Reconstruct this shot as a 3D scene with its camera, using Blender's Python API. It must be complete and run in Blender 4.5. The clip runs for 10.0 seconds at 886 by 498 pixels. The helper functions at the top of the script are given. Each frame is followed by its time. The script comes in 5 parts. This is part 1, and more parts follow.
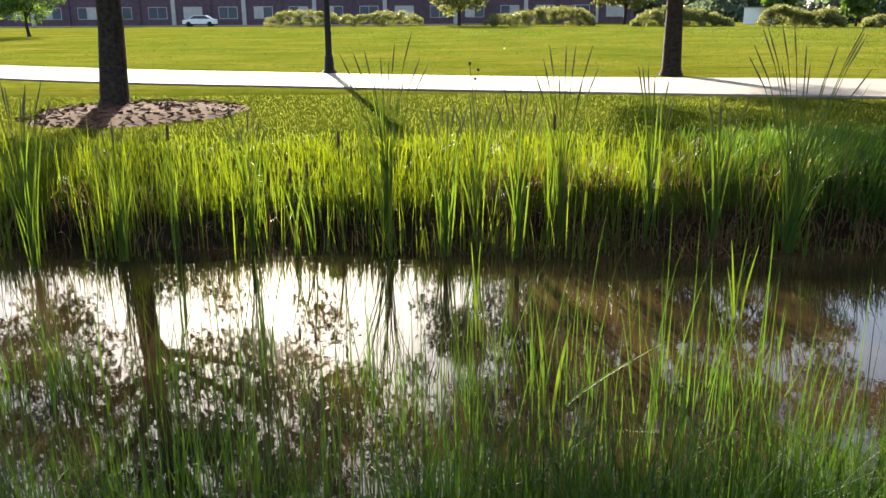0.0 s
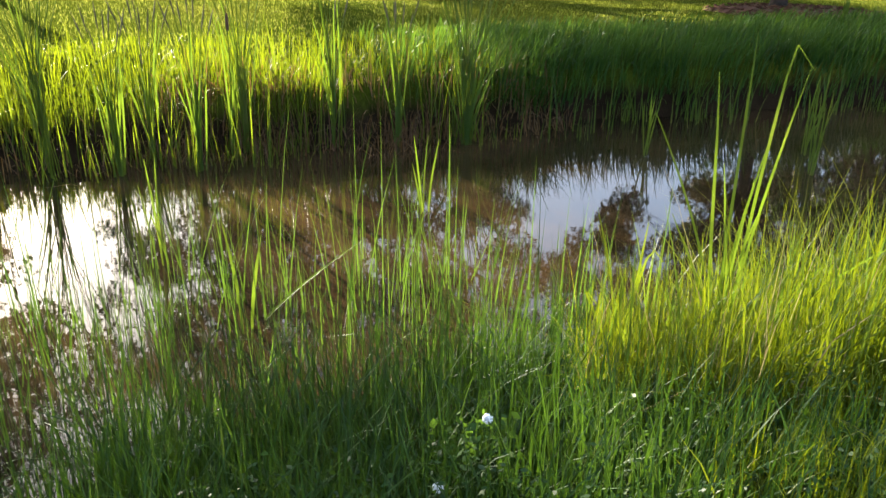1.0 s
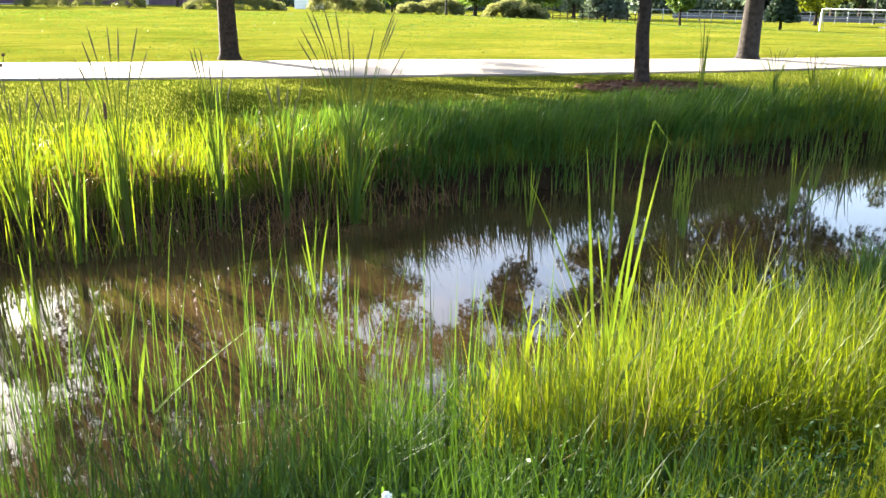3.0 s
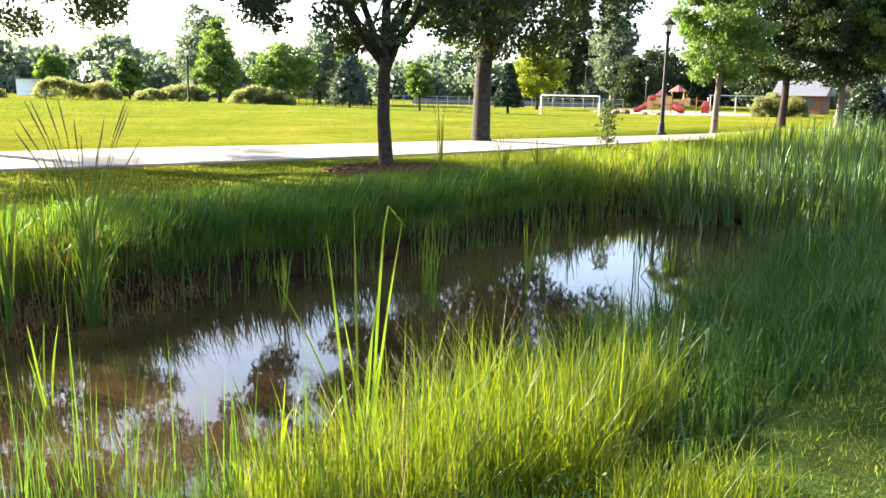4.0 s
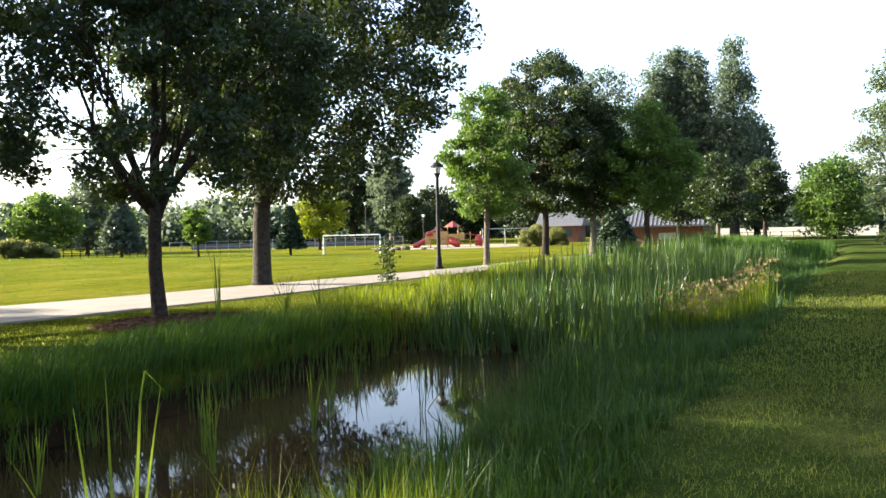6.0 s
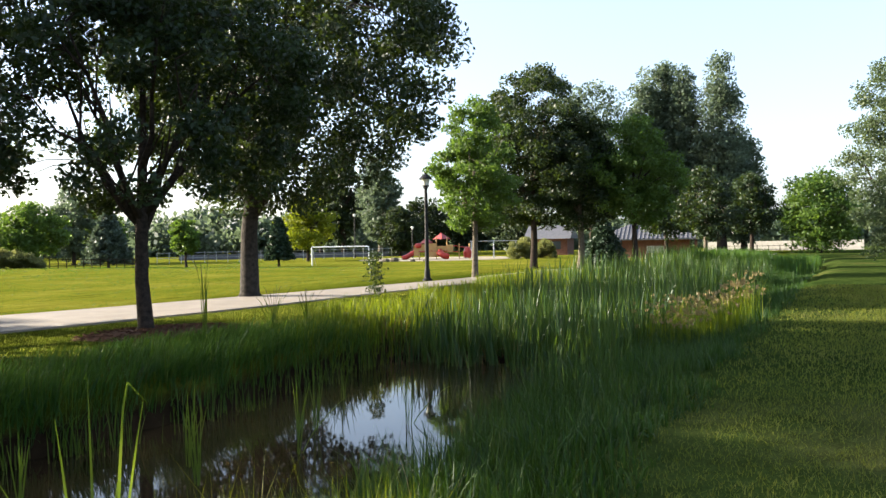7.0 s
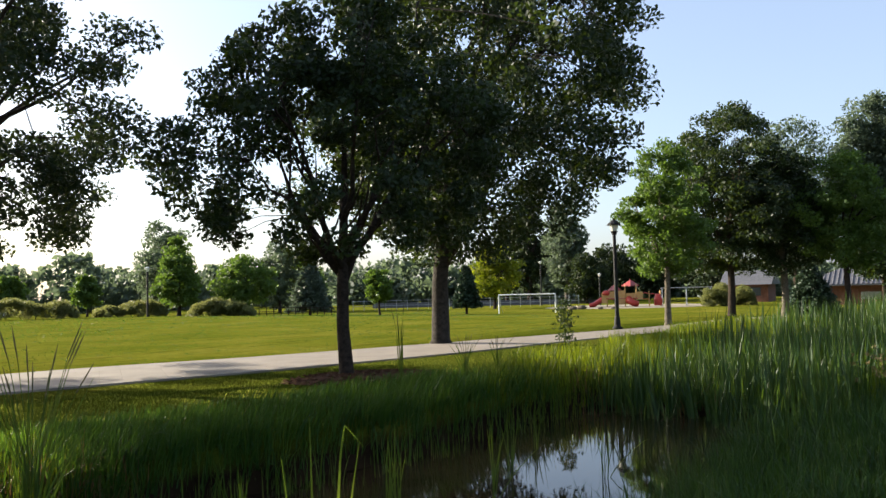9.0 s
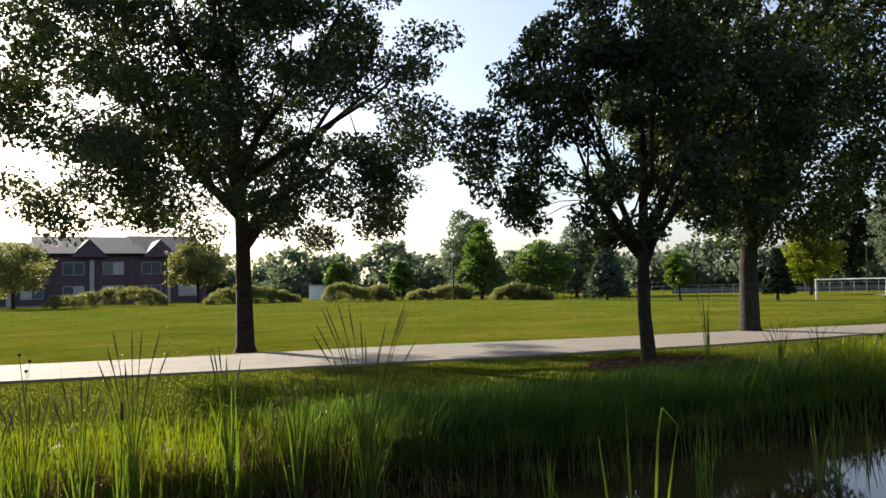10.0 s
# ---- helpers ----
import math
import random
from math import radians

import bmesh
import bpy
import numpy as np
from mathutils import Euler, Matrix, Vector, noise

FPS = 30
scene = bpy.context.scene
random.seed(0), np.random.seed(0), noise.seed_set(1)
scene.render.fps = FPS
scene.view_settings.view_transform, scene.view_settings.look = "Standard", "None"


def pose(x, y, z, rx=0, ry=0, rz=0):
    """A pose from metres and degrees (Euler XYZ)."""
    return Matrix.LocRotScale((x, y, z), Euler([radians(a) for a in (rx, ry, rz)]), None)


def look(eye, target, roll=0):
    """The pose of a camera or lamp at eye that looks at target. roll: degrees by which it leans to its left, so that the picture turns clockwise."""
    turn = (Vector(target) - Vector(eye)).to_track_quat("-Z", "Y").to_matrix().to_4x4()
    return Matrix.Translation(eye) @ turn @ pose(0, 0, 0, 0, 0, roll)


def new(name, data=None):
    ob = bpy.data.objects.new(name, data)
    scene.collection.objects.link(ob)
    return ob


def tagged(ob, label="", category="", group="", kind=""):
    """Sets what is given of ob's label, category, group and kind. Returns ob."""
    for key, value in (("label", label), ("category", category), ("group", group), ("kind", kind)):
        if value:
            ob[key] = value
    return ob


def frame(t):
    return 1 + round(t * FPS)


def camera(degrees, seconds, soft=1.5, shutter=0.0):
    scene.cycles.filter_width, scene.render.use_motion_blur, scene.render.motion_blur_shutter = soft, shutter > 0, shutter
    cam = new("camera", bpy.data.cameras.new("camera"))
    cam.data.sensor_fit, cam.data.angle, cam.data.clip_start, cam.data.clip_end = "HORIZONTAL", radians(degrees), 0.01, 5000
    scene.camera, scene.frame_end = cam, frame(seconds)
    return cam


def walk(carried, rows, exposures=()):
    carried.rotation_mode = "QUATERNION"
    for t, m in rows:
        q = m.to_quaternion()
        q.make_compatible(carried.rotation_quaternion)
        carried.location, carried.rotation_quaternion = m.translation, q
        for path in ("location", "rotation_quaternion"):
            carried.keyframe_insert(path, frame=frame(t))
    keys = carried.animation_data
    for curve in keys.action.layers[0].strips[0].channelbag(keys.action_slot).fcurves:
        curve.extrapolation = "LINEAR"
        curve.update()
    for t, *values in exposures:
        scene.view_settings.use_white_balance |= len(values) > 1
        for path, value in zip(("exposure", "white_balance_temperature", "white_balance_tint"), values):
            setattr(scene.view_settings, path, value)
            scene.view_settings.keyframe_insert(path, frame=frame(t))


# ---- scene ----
cam = camera(57.96, 10.0)
# seconds, eye x y z, yaw to the left, pitch up, roll
ROWS = [
    (0.0, -0.024, -0.002, 1.491, 0.00, -16.40, -0.34),
    (0.5, -0.016, 0.114, 1.470, -15.41, -20.38, -0.01),
    (1.0, 0.078, 0.126, 1.453, -22.40, -22.93, 1.48),
    (1.5, 0.126, 0.110, 1.454, -28.77, -23.11, 2.40),
    (2.0, 0.125, 0.096, 1.470, -30.97, -20.43, 1.36),
    (2.2, 0.112, 0.095, 1.473, -30.09, -18.74, 1.24),
    (3.3, 0.068, 0.052, 1.483, -30.94, -16.78, 1.22),
    (3.5, 0.076, 0.042, 1.489, -34.82, -15.57, 1.66),
    (4.0, 0.114, 0.014, 1.505, -47.69, -11.18, 1.08),
    (4.5, 0.128, -0.022, 1.527, -55.23, -8.34, -0.03),
    (5.0, 0.171, -0.035, 1.536, -59.87, -4.79, -0.54),
    (5.5, 0.169, -0.051, 1.548, -61.92, -2.26, -1.54),
    (7.0, 0.154, -0.094, 1.557, -63.60, -0.50, -1.05),
    (7.5, 0.122, -0.118, 1.577, -62.65, 1.34, -1.22),
    (8.0, 0.119, -0.094, 1.567, -58.01, 1.91, -1.64),
    (8.5, 0.144, -0.027, 1.561, -54.59, 2.57, -1.65),
    (9.0, 0.106, -0.033, 1.561, -50.45, 3.19, -1.41),
    (9.5, 0.092, 0.011, 1.544, -41.05, 3.36, -1.42),
    (10.0, 0.031, -0.012, 1.545, -29.48, 2.61, -1.35),
]
EXPOSE = [(0.0, 2.45), (1.0, 2.93), (2.0, 3.34), (3.5, 3.34), (4.5, 3.29), (5.5, 2.84), (7.5, 2.13), (9.0, 1.7), (10.0, 1.4)]
walk(cam, [(t, pose(x, y, z, 90 + pitch, 0, yaw) @ pose(0, 0, 0, 0, 0, roll)) for t, x, y, z, yaw, pitch, roll in ROWS], EXPOSE)

# ---- light: low morning sun ahead of the first view, clear sky ----
SUN_AZ, SUN_EL = -12.6, 20.3   # degrees clockwise from +y, above the horizon
world = bpy.data.worlds.new("sky")
scene.world = world
world.use_nodes = True
wn = world.node_tree.nodes
sky = wn.new("ShaderNodeTexSky")
sky.sky_type, sky.sun_disc = "NISHITA", False
sky.sun_elevation, sky.sun_rotation = radians(SUN_EL), radians(SUN_AZ)
sky.air_density, sky.dust_density, sky.ozone_density = 1.0, 2.2, 2.0
haze = wn.new("ShaderNodeMixRGB")   # thin summer haze over the clear sky
haze.blend_type = "ADD"
haze.inputs[0].default_value = 1.0
haze.inputs[2].default_value = (1.35, 1.5, 1.95, 1)
world.node_tree.links.new(sky.outputs[0], haze.inputs[1])
world.node_tree.links.new(haze.outputs[0], wn["Background"].inputs[0])
wn["Background"].inputs[1].default_value = 0.06
sun = new("sun", bpy.data.lights.new("sun", "SUN"))
sun.data.energy, sun.data.angle, sun.data.color = 5.0, radians(0.53), (1.0, 0.91, 0.74)
to_sun = Vector((math.sin(radians(SUN_AZ)) * math.cos(radians(SUN_EL)), math.cos(radians(SUN_AZ)) * math.cos(radians(SUN_EL)), math.sin(radians(SUN_EL))))
sun.matrix_world = look(to_sun * 60, (0, 0, 0))

# ---- materials ----
rng = np.random.default_rng(7)


def mat(name):
    m = bpy.data.materials.new(name)
    m.use_nodes = True
    m.node_tree.nodes.clear()
    out = m.node_tree.nodes.new("ShaderNodeOutputMaterial")
    return m, m.node_tree.nodes, m.node_tree.links, out


def ramp(nodes, stops):
    r = nodes.new("ShaderNodeValToRGB")
    el = r.color_ramp.elements
    while len(el) < len(stops):
        el.new(0.5)
    for e, (p, c) in zip(el, stops):
        e.position, e.color = p, (*c, 1)
    return r


def noise_tex(nodes, links, scale, detail=4.0, rough=0.55, stretch=None):
    co = nodes.new("ShaderNodeNewGeometry")
    n = nodes.new("ShaderNodeTexNoise")
    n.inputs["Scale"].default_value, n.inputs["Detail"].default_value, n.inputs["Roughness"].default_value = scale, detail, rough
    if stretch:
        mp = nodes.new("ShaderNodeMapping")
        mp.inputs["Scale"].default_value = stretch
        links.new(co.outputs["Position"], mp.inputs[0])
        links.new(mp.outputs[0], n.inputs[0])
    else:
        links.new(co.outputs["Position"], n.inputs[0])
    return n


def plain(name, a, b, scale=6.0, rough=0.7, metal=0.0, bump=0.25, fine=60.0, spec=0.4):
    """Two-tone surface with coarse patches, fine grain and relief."""
    m, n, l, out = mat(name)
    p = n.new("ShaderNodeBsdfPrincipled")
    t1, t2 = noise_tex(n, l, scale), noise_tex(n, l, fine, 3)
    mix = n.new("ShaderNodeMath")
    mix.operation = "MULTIPLY_ADD"
    l.new(t2.outputs[0], mix.inputs[0])
    mix.inputs[1].default_value = 0.4
    l.new(t1.outputs[0], mix.inputs[2])
    r = ramp(n, [(0.45, a), (0.9, b)])
    l.new(mix.outputs[0], r.inputs[0])
    l.new(r.outputs[0], p.inputs["Base Color"])
    bp = n.new("ShaderNodeBump")
    bp.inputs["Strength"].default_value, bp.inputs["Distance"].default_value = bump, 0.02
    l.new(mix.outputs[0], bp.inputs["Height"])
    l.new(bp.outputs[0], p.inputs["Normal"])
    p.inputs["Roughness"].default_value, p.inputs["Metallic"].default_value = rough, metal
    p.inputs["Specular IOR Level"].default_value = spec
    l.new(p.outputs[0], out.inputs[0])
    return m


def leafy(name, cols, glow, share=0.45, rough=0.5, spec=0.25, patch=0.5):
    """Thin leaf: coloured leaf by leaf and in patches, part of the light passes through."""
    m, n, l, out = mat(name)
    geo = n.new("ShaderNodeNewGeometry")
    t = noise_tex(n, l, patch, 2)
    mx = n.new("ShaderNodeMath")
    mx.operation = "MULTIPLY_ADD"
    l.new(geo.outputs["Random Per Island"], mx.inputs[0])
    mx.inputs[1].default_value = 0.6
    sub = n.new("ShaderNodeMath")
    sub.operation = "MULTIPLY_ADD"
    l.new(t.outputs[0], sub.inputs[0])
    sub.inputs[1].default_value, sub.inputs[2].default_value = 1.2, -0.4
    l.new(sub.outputs[0], mx.inputs[2])
    r = ramp(n, [(i / max(1, len(cols) - 1), c) for i, c in enumerate(cols)])
    l.new(mx.outputs[0], r.inputs[0])
    p = n.new("ShaderNodeBsdfPrincipled")
    l.new(r.outputs[0], p.inputs["Base Color"])
    p.inputs["Roughness"].default_value, p.inputs["Specular IOR Level"].default_value = rough, spec
    tr = n.new("ShaderNodeBsdfTranslucent")
    mc = n.new("ShaderNodeMixRGB")
    mc.inputs[0].default_value = 0.65
    mc.inputs[2].default_value = (*glow, 1)
    l.new(r.outputs[0], mc.inputs[1])
    l.new(mc.outputs[0], tr.inputs[0])
    ms = n.new("ShaderNodeMixShader")
    ms.inputs[0].default_value = share
    l.new(p.outputs[0], ms.inputs[1])
    l.new(tr.outputs[0], ms.inputs[2])
    l.new(ms.outputs[0], out.inputs[0])
    return m


def ground_material():
    """Mown lawn with clipping rows on the open field, mud below the bank edge; sun and shade tinted in by y."""
    m, n, l, out = mat("lawn")
    p = n.new("ShaderNodeBsdfPrincipled")
    big, mid, fine = noise_tex(n, l, 0.22, 4), noise_tex(n, l, 2.6, 5, 0.65), noise_tex(n, l, 38.0, 4, 0.7)
    rows = noise_tex(n, l, 1.0, 6, 0.75, (0.2, 1.5, 1.0))
    # field tones: the glow of backlit grass is put into this pale yellow-green
    r1 = ramp(n, [(0.3, (0.094, 0.113, 0.012)), (0.55, (0.14, 0.142, 0.019)), (0.75, (0.188, 0.17, 0.032))])
    l.new(big.outputs[0], r1.inputs[0])
    r2 = ramp(n, [(0.3, (0.45, 0.5, 0.4)), (0.6, (1.0, 1.0, 1.0)), (0.8, (1.25, 1.15, 1.1))])
    l.new(mid.outputs[0], r2.inputs[0])
    r3 = ramp(n, [(0.32, (0.3, 0.34, 0.26)), (0.62, (1.2, 1.2, 1.1))])
    l.new(fine.outputs[0], r3.inputs[0])
    r4 = ramp(n, [(0.38, (0.42, 0.4, 0.35)), (0.46, (1, 1, 1)), (0.6, (1, 1, 1)), (0.7, (1.35, 1.2, 1.2))])
    l.new(rows.outputs[0], r4.inputs[0])

    def mul(a, b, fac=1.0):
        x = n.new("ShaderNodeMixRGB")
        x.blend_type = "MULTIPLY"
        x.inputs[0].default_value = fac
        l.new(a, x.inputs[1])
        l.new(b, x.inputs[2])
        return x.outputs[0]

    geo = n.new("ShaderNodeNewGeometry")
    sep = n.new("ShaderNodeSeparateXYZ")
    l.new(geo.outputs["Position"], sep.inputs[0])
    c = mul(mul(r1.outputs[0], r2.outputs[0], 0.55), r3.outputs[0], 0.7)
    field = mul(c, r4.outputs[0], 0.8)
    def by_y(lo, hi):
        rg = n.new("ShaderNodeMapRange")
        rg.inputs["From Min"].default_value, rg.inputs["From Max"].default_value = lo, hi
        l.new(sep.outputs["Y"], rg.inputs["Value"])
        return rg.outputs[0]

    # near lawn and verge tones: tree shade is put into these darker greens
    rn = ramp(n, [(0.3, (0.022, 0.04, 0.01)), (0.55, (0.045, 0.064, 0.016)), (0.75, (0.11, 0.104, 0.036))])
    l.new(big.outputs[0], rn.inputs[0])
    rv = ramp(n, [(0.3, (0.035, 0.054, 0.006)), (0.55, (0.06, 0.072, 0.008)), (0.75, (0.095, 0.088, 0.014))])
    l.new(big.outputs[0], rv.inputs[0])
    mv = n.new("ShaderNodeMixRGB")
    l.new(by_y(4.0, 6.0), mv.inputs[0])
    l.new(mul(mul(rn.outputs[0], r2.outputs[0], 0.8), r3.outputs[0], 0.7), mv.inputs[1])
    l.new(mul(mul(rv.outputs[0], r2.outputs[0], 0.55), r3.outputs[0], 0.7), mv.inputs[2])
    onfield = n.new("ShaderNodeMapRange")
    onfield.inputs["From Min"].default_value, onfield.inputs["From Max"].default_value = 15.0, 18.0
    l.new(sep.outputs["Y"], onfield.inputs["Value"])
    mf = n.new("ShaderNodeMixRGB")
    l.new(onfield.outputs[0], mf.inputs[0])
    l.new(mv.outputs[0], mf.inputs[1])
    l.new(field, mf.inputs[2])
    mud = ramp(n, [(0.3, (0.007, 0.005, 0.003)), (0.7, (0.026, 0.017, 0.009))])
    l.new(mid.outputs[0], mud.inputs[0])
    low = n.new("ShaderNodeMapRange")
    low.inputs["From Min"].default_value, low.inputs["From Max"].default_value = -0.3, -0.12
    wob = n.new("ShaderNodeMath")
    wob.operation = "MULTIPLY_ADD"
    l.new(mid.outputs[0], wob.inputs[0])
    wob.inputs[1].default_value = 0.25
    l.new(sep.outputs["Z"], wob.inputs[2])
    l.new(wob.outputs[0], low.inputs["Value"])
    farx = n.new("ShaderNodeMapRange")
    farx.inputs["From Min"].default_value, farx.inputs["From Max"].default_value = 36.0, 42.0
    l.new(sep.outputs["X"], farx.inputs["Value"])
    mx = n.new("ShaderNodeMath")
    mx.operation = "MAXIMUM"
    l.new(low.outputs[0], mx.inputs[0])
    l.new(farx.outputs[0], mx.inputs[1])
    mm = n.new("ShaderNodeMixRGB")
    l.new(mx.outputs[0], mm.inputs[0])
    l.new(mud.outputs[0], mm.inputs[1])
    l.new(mf.outputs[0], mm.inputs[2])
    l.new(mm.outputs[0], p.inputs["Base Color"])
    p.inputs["Roughness"].default_value, p.inputs["Specular IOR Level"].default_value = 1.0, 0.0
    bp = n.new("ShaderNodeBump")
    bp.inputs["Strength"].default_value, bp.inputs["Distance"].default_value = 0.6, 0.05
    l.new(fine.outputs[0], bp.inputs["Height"])
    l.new(bp.outputs[0], p.inputs["Normal"])
    l.new(p.outputs[0], out.inputs[0])
    return m


def water_material():
    m, n, l, out = mat("pond_water")
    p = n.new("ShaderNodeBsdfPrincipled")
    t = noise_tex(n, l, 0.9, 3)
    r = ramp(n, [(0.3, (0.006, 0.005, 0.003)), (0.7, (0.046, 0.027, 0.011))])
    l.new(t.outputs[0], r.inputs[0])
    l.new(r.outputs[0], p.inputs["Base Color"])
    p.inputs["Roughness"].default_value, p.inputs["IOR"].default_value = 0.02, 1.42
    w = noise_tex(n, l, 11.0, 3)
    bp = n.new("ShaderNodeBump")
    bp.inputs["Strength"].default_value, bp.inputs["Distance"].default_value = 0.022, 0.01
    l.new(w.outputs[0], bp.inputs["Height"])
    l.new(bp.outputs[0], p.inputs["Normal"])
    l.new(p.outputs[0], out.inputs[0])
    return m


LAWN, WATER = ground_material(), water_material()
CONCRETE = plain("concrete", (0.15, 0.124, 0.1), (0.21, 0.178, 0.148), 1.2, 0.85, bump=0.15)
MULCH = plain("wood_mulch", (0.025, 0.011, 0.007), (0.1, 0.052, 0.032), 9.0, 1.0, bump=0.5, spec=0.03)
BARK = plain("bark", (0.012, 0.009, 0.007), (0.05, 0.037, 0.029), 14.0, 0.9, bump=0.9, spec=0.08)
BARK_PALE = plain("pale_bark", (0.045, 0.036, 0.03), (0.15, 0.13, 0.1), 10.0, 0.9, bump=0.9, spec=0.08)
BARK_GREY = plain("grey_bark", (0.014, 0.012, 0.011), (0.055, 0.047, 0.04), 9.0, 0.9, bump=0.9, spec=0.08)
BLACK = plain("black_paint", (0.006, 0.006, 0.007), (0.014, 0.014, 0.015), 20.0, 0.6, spec=0.2)
WHITE = plain("white_paint", (0.62, 0.62, 0.6), (0.8, 0.8, 0.78), 5.0, 0.5)
RED = plain("red_plastic", (0.34, 0.025, 0.017), (0.48, 0.05, 0.03), 3.0, 0.4)
TAN = plain("tan_plastic", (0.42, 0.23, 0.07), (0.52, 0.31, 0.11), 3.0, 0.5)
DARKRED = plain("dark_red_metal", (0.2, 0.025, 0.025), (0.3, 0.05, 0.04), 3.0, 0.4)
SAND = plain("play_sand", (0.2, 0.16, 0.11), (0.3, 0.25, 0.18), 2.0, 0.9)
BRICK = plain("red_brick", (0.12, 0.045, 0.03), (0.22, 0.09, 0.06), 4.0, 0.85)
BRICK_DARK = plain("plum_brick", (0.055, 0.032, 0.042), (0.1, 0.06, 0.075), 2.0, 0.85)
ROOF = plain("grey_roof", (0.06, 0.06, 0.07), (0.12, 0.12, 0.135), 3.0, 0.6)
SLATE = plain("slate_roof", (0.022, 0.028, 0.05), (0.05, 0.058, 0.085), 2.0, 0.8, spec=0.15)
STUCCO = plain("pale_stucco", (0.3, 0.28, 0.25), (0.4, 0.38, 0.35), 2.0, 0.85)
GLASS = plain("window_glass", (0.05, 0.06, 0.08), (0.09, 0.1, 0.12), 0.3, 0.08, bump=0.0)
STEEL = plain("galvanised_steel", (0.28, 0.29, 0.3), (0.42, 0.43, 0.44), 8.0, 0.45, 0.8)
LAMPGLASS = plain("lantern_glass", (0.5, 0.5, 0.46), (0.7, 0.7, 0.66), 4.0, 0.25, bump=0.0)

# lit copy of the grass: sunlight is part of its yellow-green
GRASS_SUN = leafy("sunlit_grass", [(0.009, 0.03, 0.005), (0.032, 0.07, 0.007), (0.078, 0.105, 0.009), (0.15, 0.145, 0.022)], (0.235, 0.28, 0.003), 0.5, 0.45, 0.2, 3.0)
# shaded copy of the grass: tree shade is part of its darker green
GRASS_SHADE = leafy("shaded_bank_grass", [(0.005, 0.022, 0.007), (0.014, 0.05, 0.012), (0.032, 0.076, 0.016), (0.06, 0.1, 0.02)], (0.105, 0.185, 0.012), 0.46, 0.5, 0.15, 1.8)
# near bank grass: darkest copy, with the shade put into its blue-green
GRASS_BLUE_SHADE = leafy("shaded_near_grass", [(0.003, 0.013, 0.004), (0.009, 0.034, 0.008), (0.026, 0.064, 0.011), (0.08, 0.1, 0.024)], (0.065, 0.125, 0.005), 0.34, 0.5, 0.18, 2.6)
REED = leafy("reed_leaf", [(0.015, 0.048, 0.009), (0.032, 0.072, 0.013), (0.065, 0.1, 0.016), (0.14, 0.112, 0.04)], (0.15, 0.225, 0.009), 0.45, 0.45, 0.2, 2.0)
CATTAIL_LEAF = leafy("cattail_leaf", [(0.003, 0.013, 0.005), (0.012, 0.04, 0.013), (0.034, 0.072, 0.02), (0.1, 0.125, 0.036)], (0.12, 0.19, 0.008), 0.34, 0.45, 0.25, 1.2)
# lit copy of the reed leaf: sunlight is put into its paler yellow-green
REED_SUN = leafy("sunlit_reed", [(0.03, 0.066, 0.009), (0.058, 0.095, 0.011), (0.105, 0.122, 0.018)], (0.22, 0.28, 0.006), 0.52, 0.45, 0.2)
LAWN_BLADE = leafy("lawn_blade", [(0.024, 0.045, 0.012), (0.04, 0.064, 0.016), (0.075, 0.086, 0.026), (0.15, 0.13, 0.06)], (0.3, 0.315, 0.04), 0.52, 0.7, 0.05)
STRAW = leafy("dry_straw", [(0.182, 0.133, 0.056), (0.35, 0.28, 0.14)], (0.3, 0.24, 0.096), 0.35)
RUSSET = leafy("russet_stem", [(0.056, 0.0245, 0.0105), (0.119, 0.063, 0.0245), (0.21, 0.14, 0.056)], (0.21, 0.12, 0.03), 0.35)
PLUME = leafy("seed_plume", [(0.14, 0.105, 0.049), (0.231, 0.175, 0.084)], (0.24, 0.18, 0.06), 0.4)
CATTAIL = plain("cattail_head", (0.035, 0.018, 0.01), (0.08, 0.04, 0.02), 30.0, 0.95)
# ash and oak leaves near black: the crowns' backlit shade is in the colour
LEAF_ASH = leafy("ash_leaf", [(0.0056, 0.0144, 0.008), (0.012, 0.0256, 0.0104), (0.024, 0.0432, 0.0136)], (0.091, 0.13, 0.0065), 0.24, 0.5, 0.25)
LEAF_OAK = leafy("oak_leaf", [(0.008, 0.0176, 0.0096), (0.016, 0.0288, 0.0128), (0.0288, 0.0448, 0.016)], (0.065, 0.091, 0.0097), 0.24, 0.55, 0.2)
LEAF_GREEN = leafy("linden_leaf", [(0.032, 0.07, 0.017), (0.054, 0.102, 0.021), (0.086, 0.14, 0.027)], (0.15, 0.24, 0.02), 0.42)
# leaves of far trees: distance haze put into the colour, paler and bluer
LEAF_BLUE_HAZE = leafy("hazy_poplar_leaf", [(0.04, 0.064, 0.045), (0.066, 0.096, 0.066), (0.105, 0.137, 0.09)], (0.16, 0.21, 0.1), 0.42)
LEAF_SILVER = leafy("willow_leaf", [(0.04, 0.064, 0.032), (0.068, 0.096, 0.048), (0.112, 0.136, 0.072)], (0.13, 0.1755, 0.052), 0.4)
LEAF_YELLOW = leafy("yellowing_leaf", [(0.064, 0.104, 0.008), (0.112, 0.144, 0.0096), (0.176, 0.176, 0.0144)], (0.247, 0.286, 0.0078), 0.48)
NEEDLE = leafy("needle", [(0.0144, 0.032, 0.0176), (0.028, 0.052, 0.0272)], (0.039, 0.065, 0.026), 0.2)
NEEDLE_SILVER = leafy("silver_needle", [(0.04, 0.064, 0.048), (0.08, 0.112, 0.08)], (0.0975, 0.13, 0.065), 0.3)
SHRUB = leafy("willow_shrub", [(0.056, 0.076, 0.024), (0.104, 0.12, 0.04), (0.168, 0.176, 0.072)], (0.26, 0.26, 0.065), 0.5)


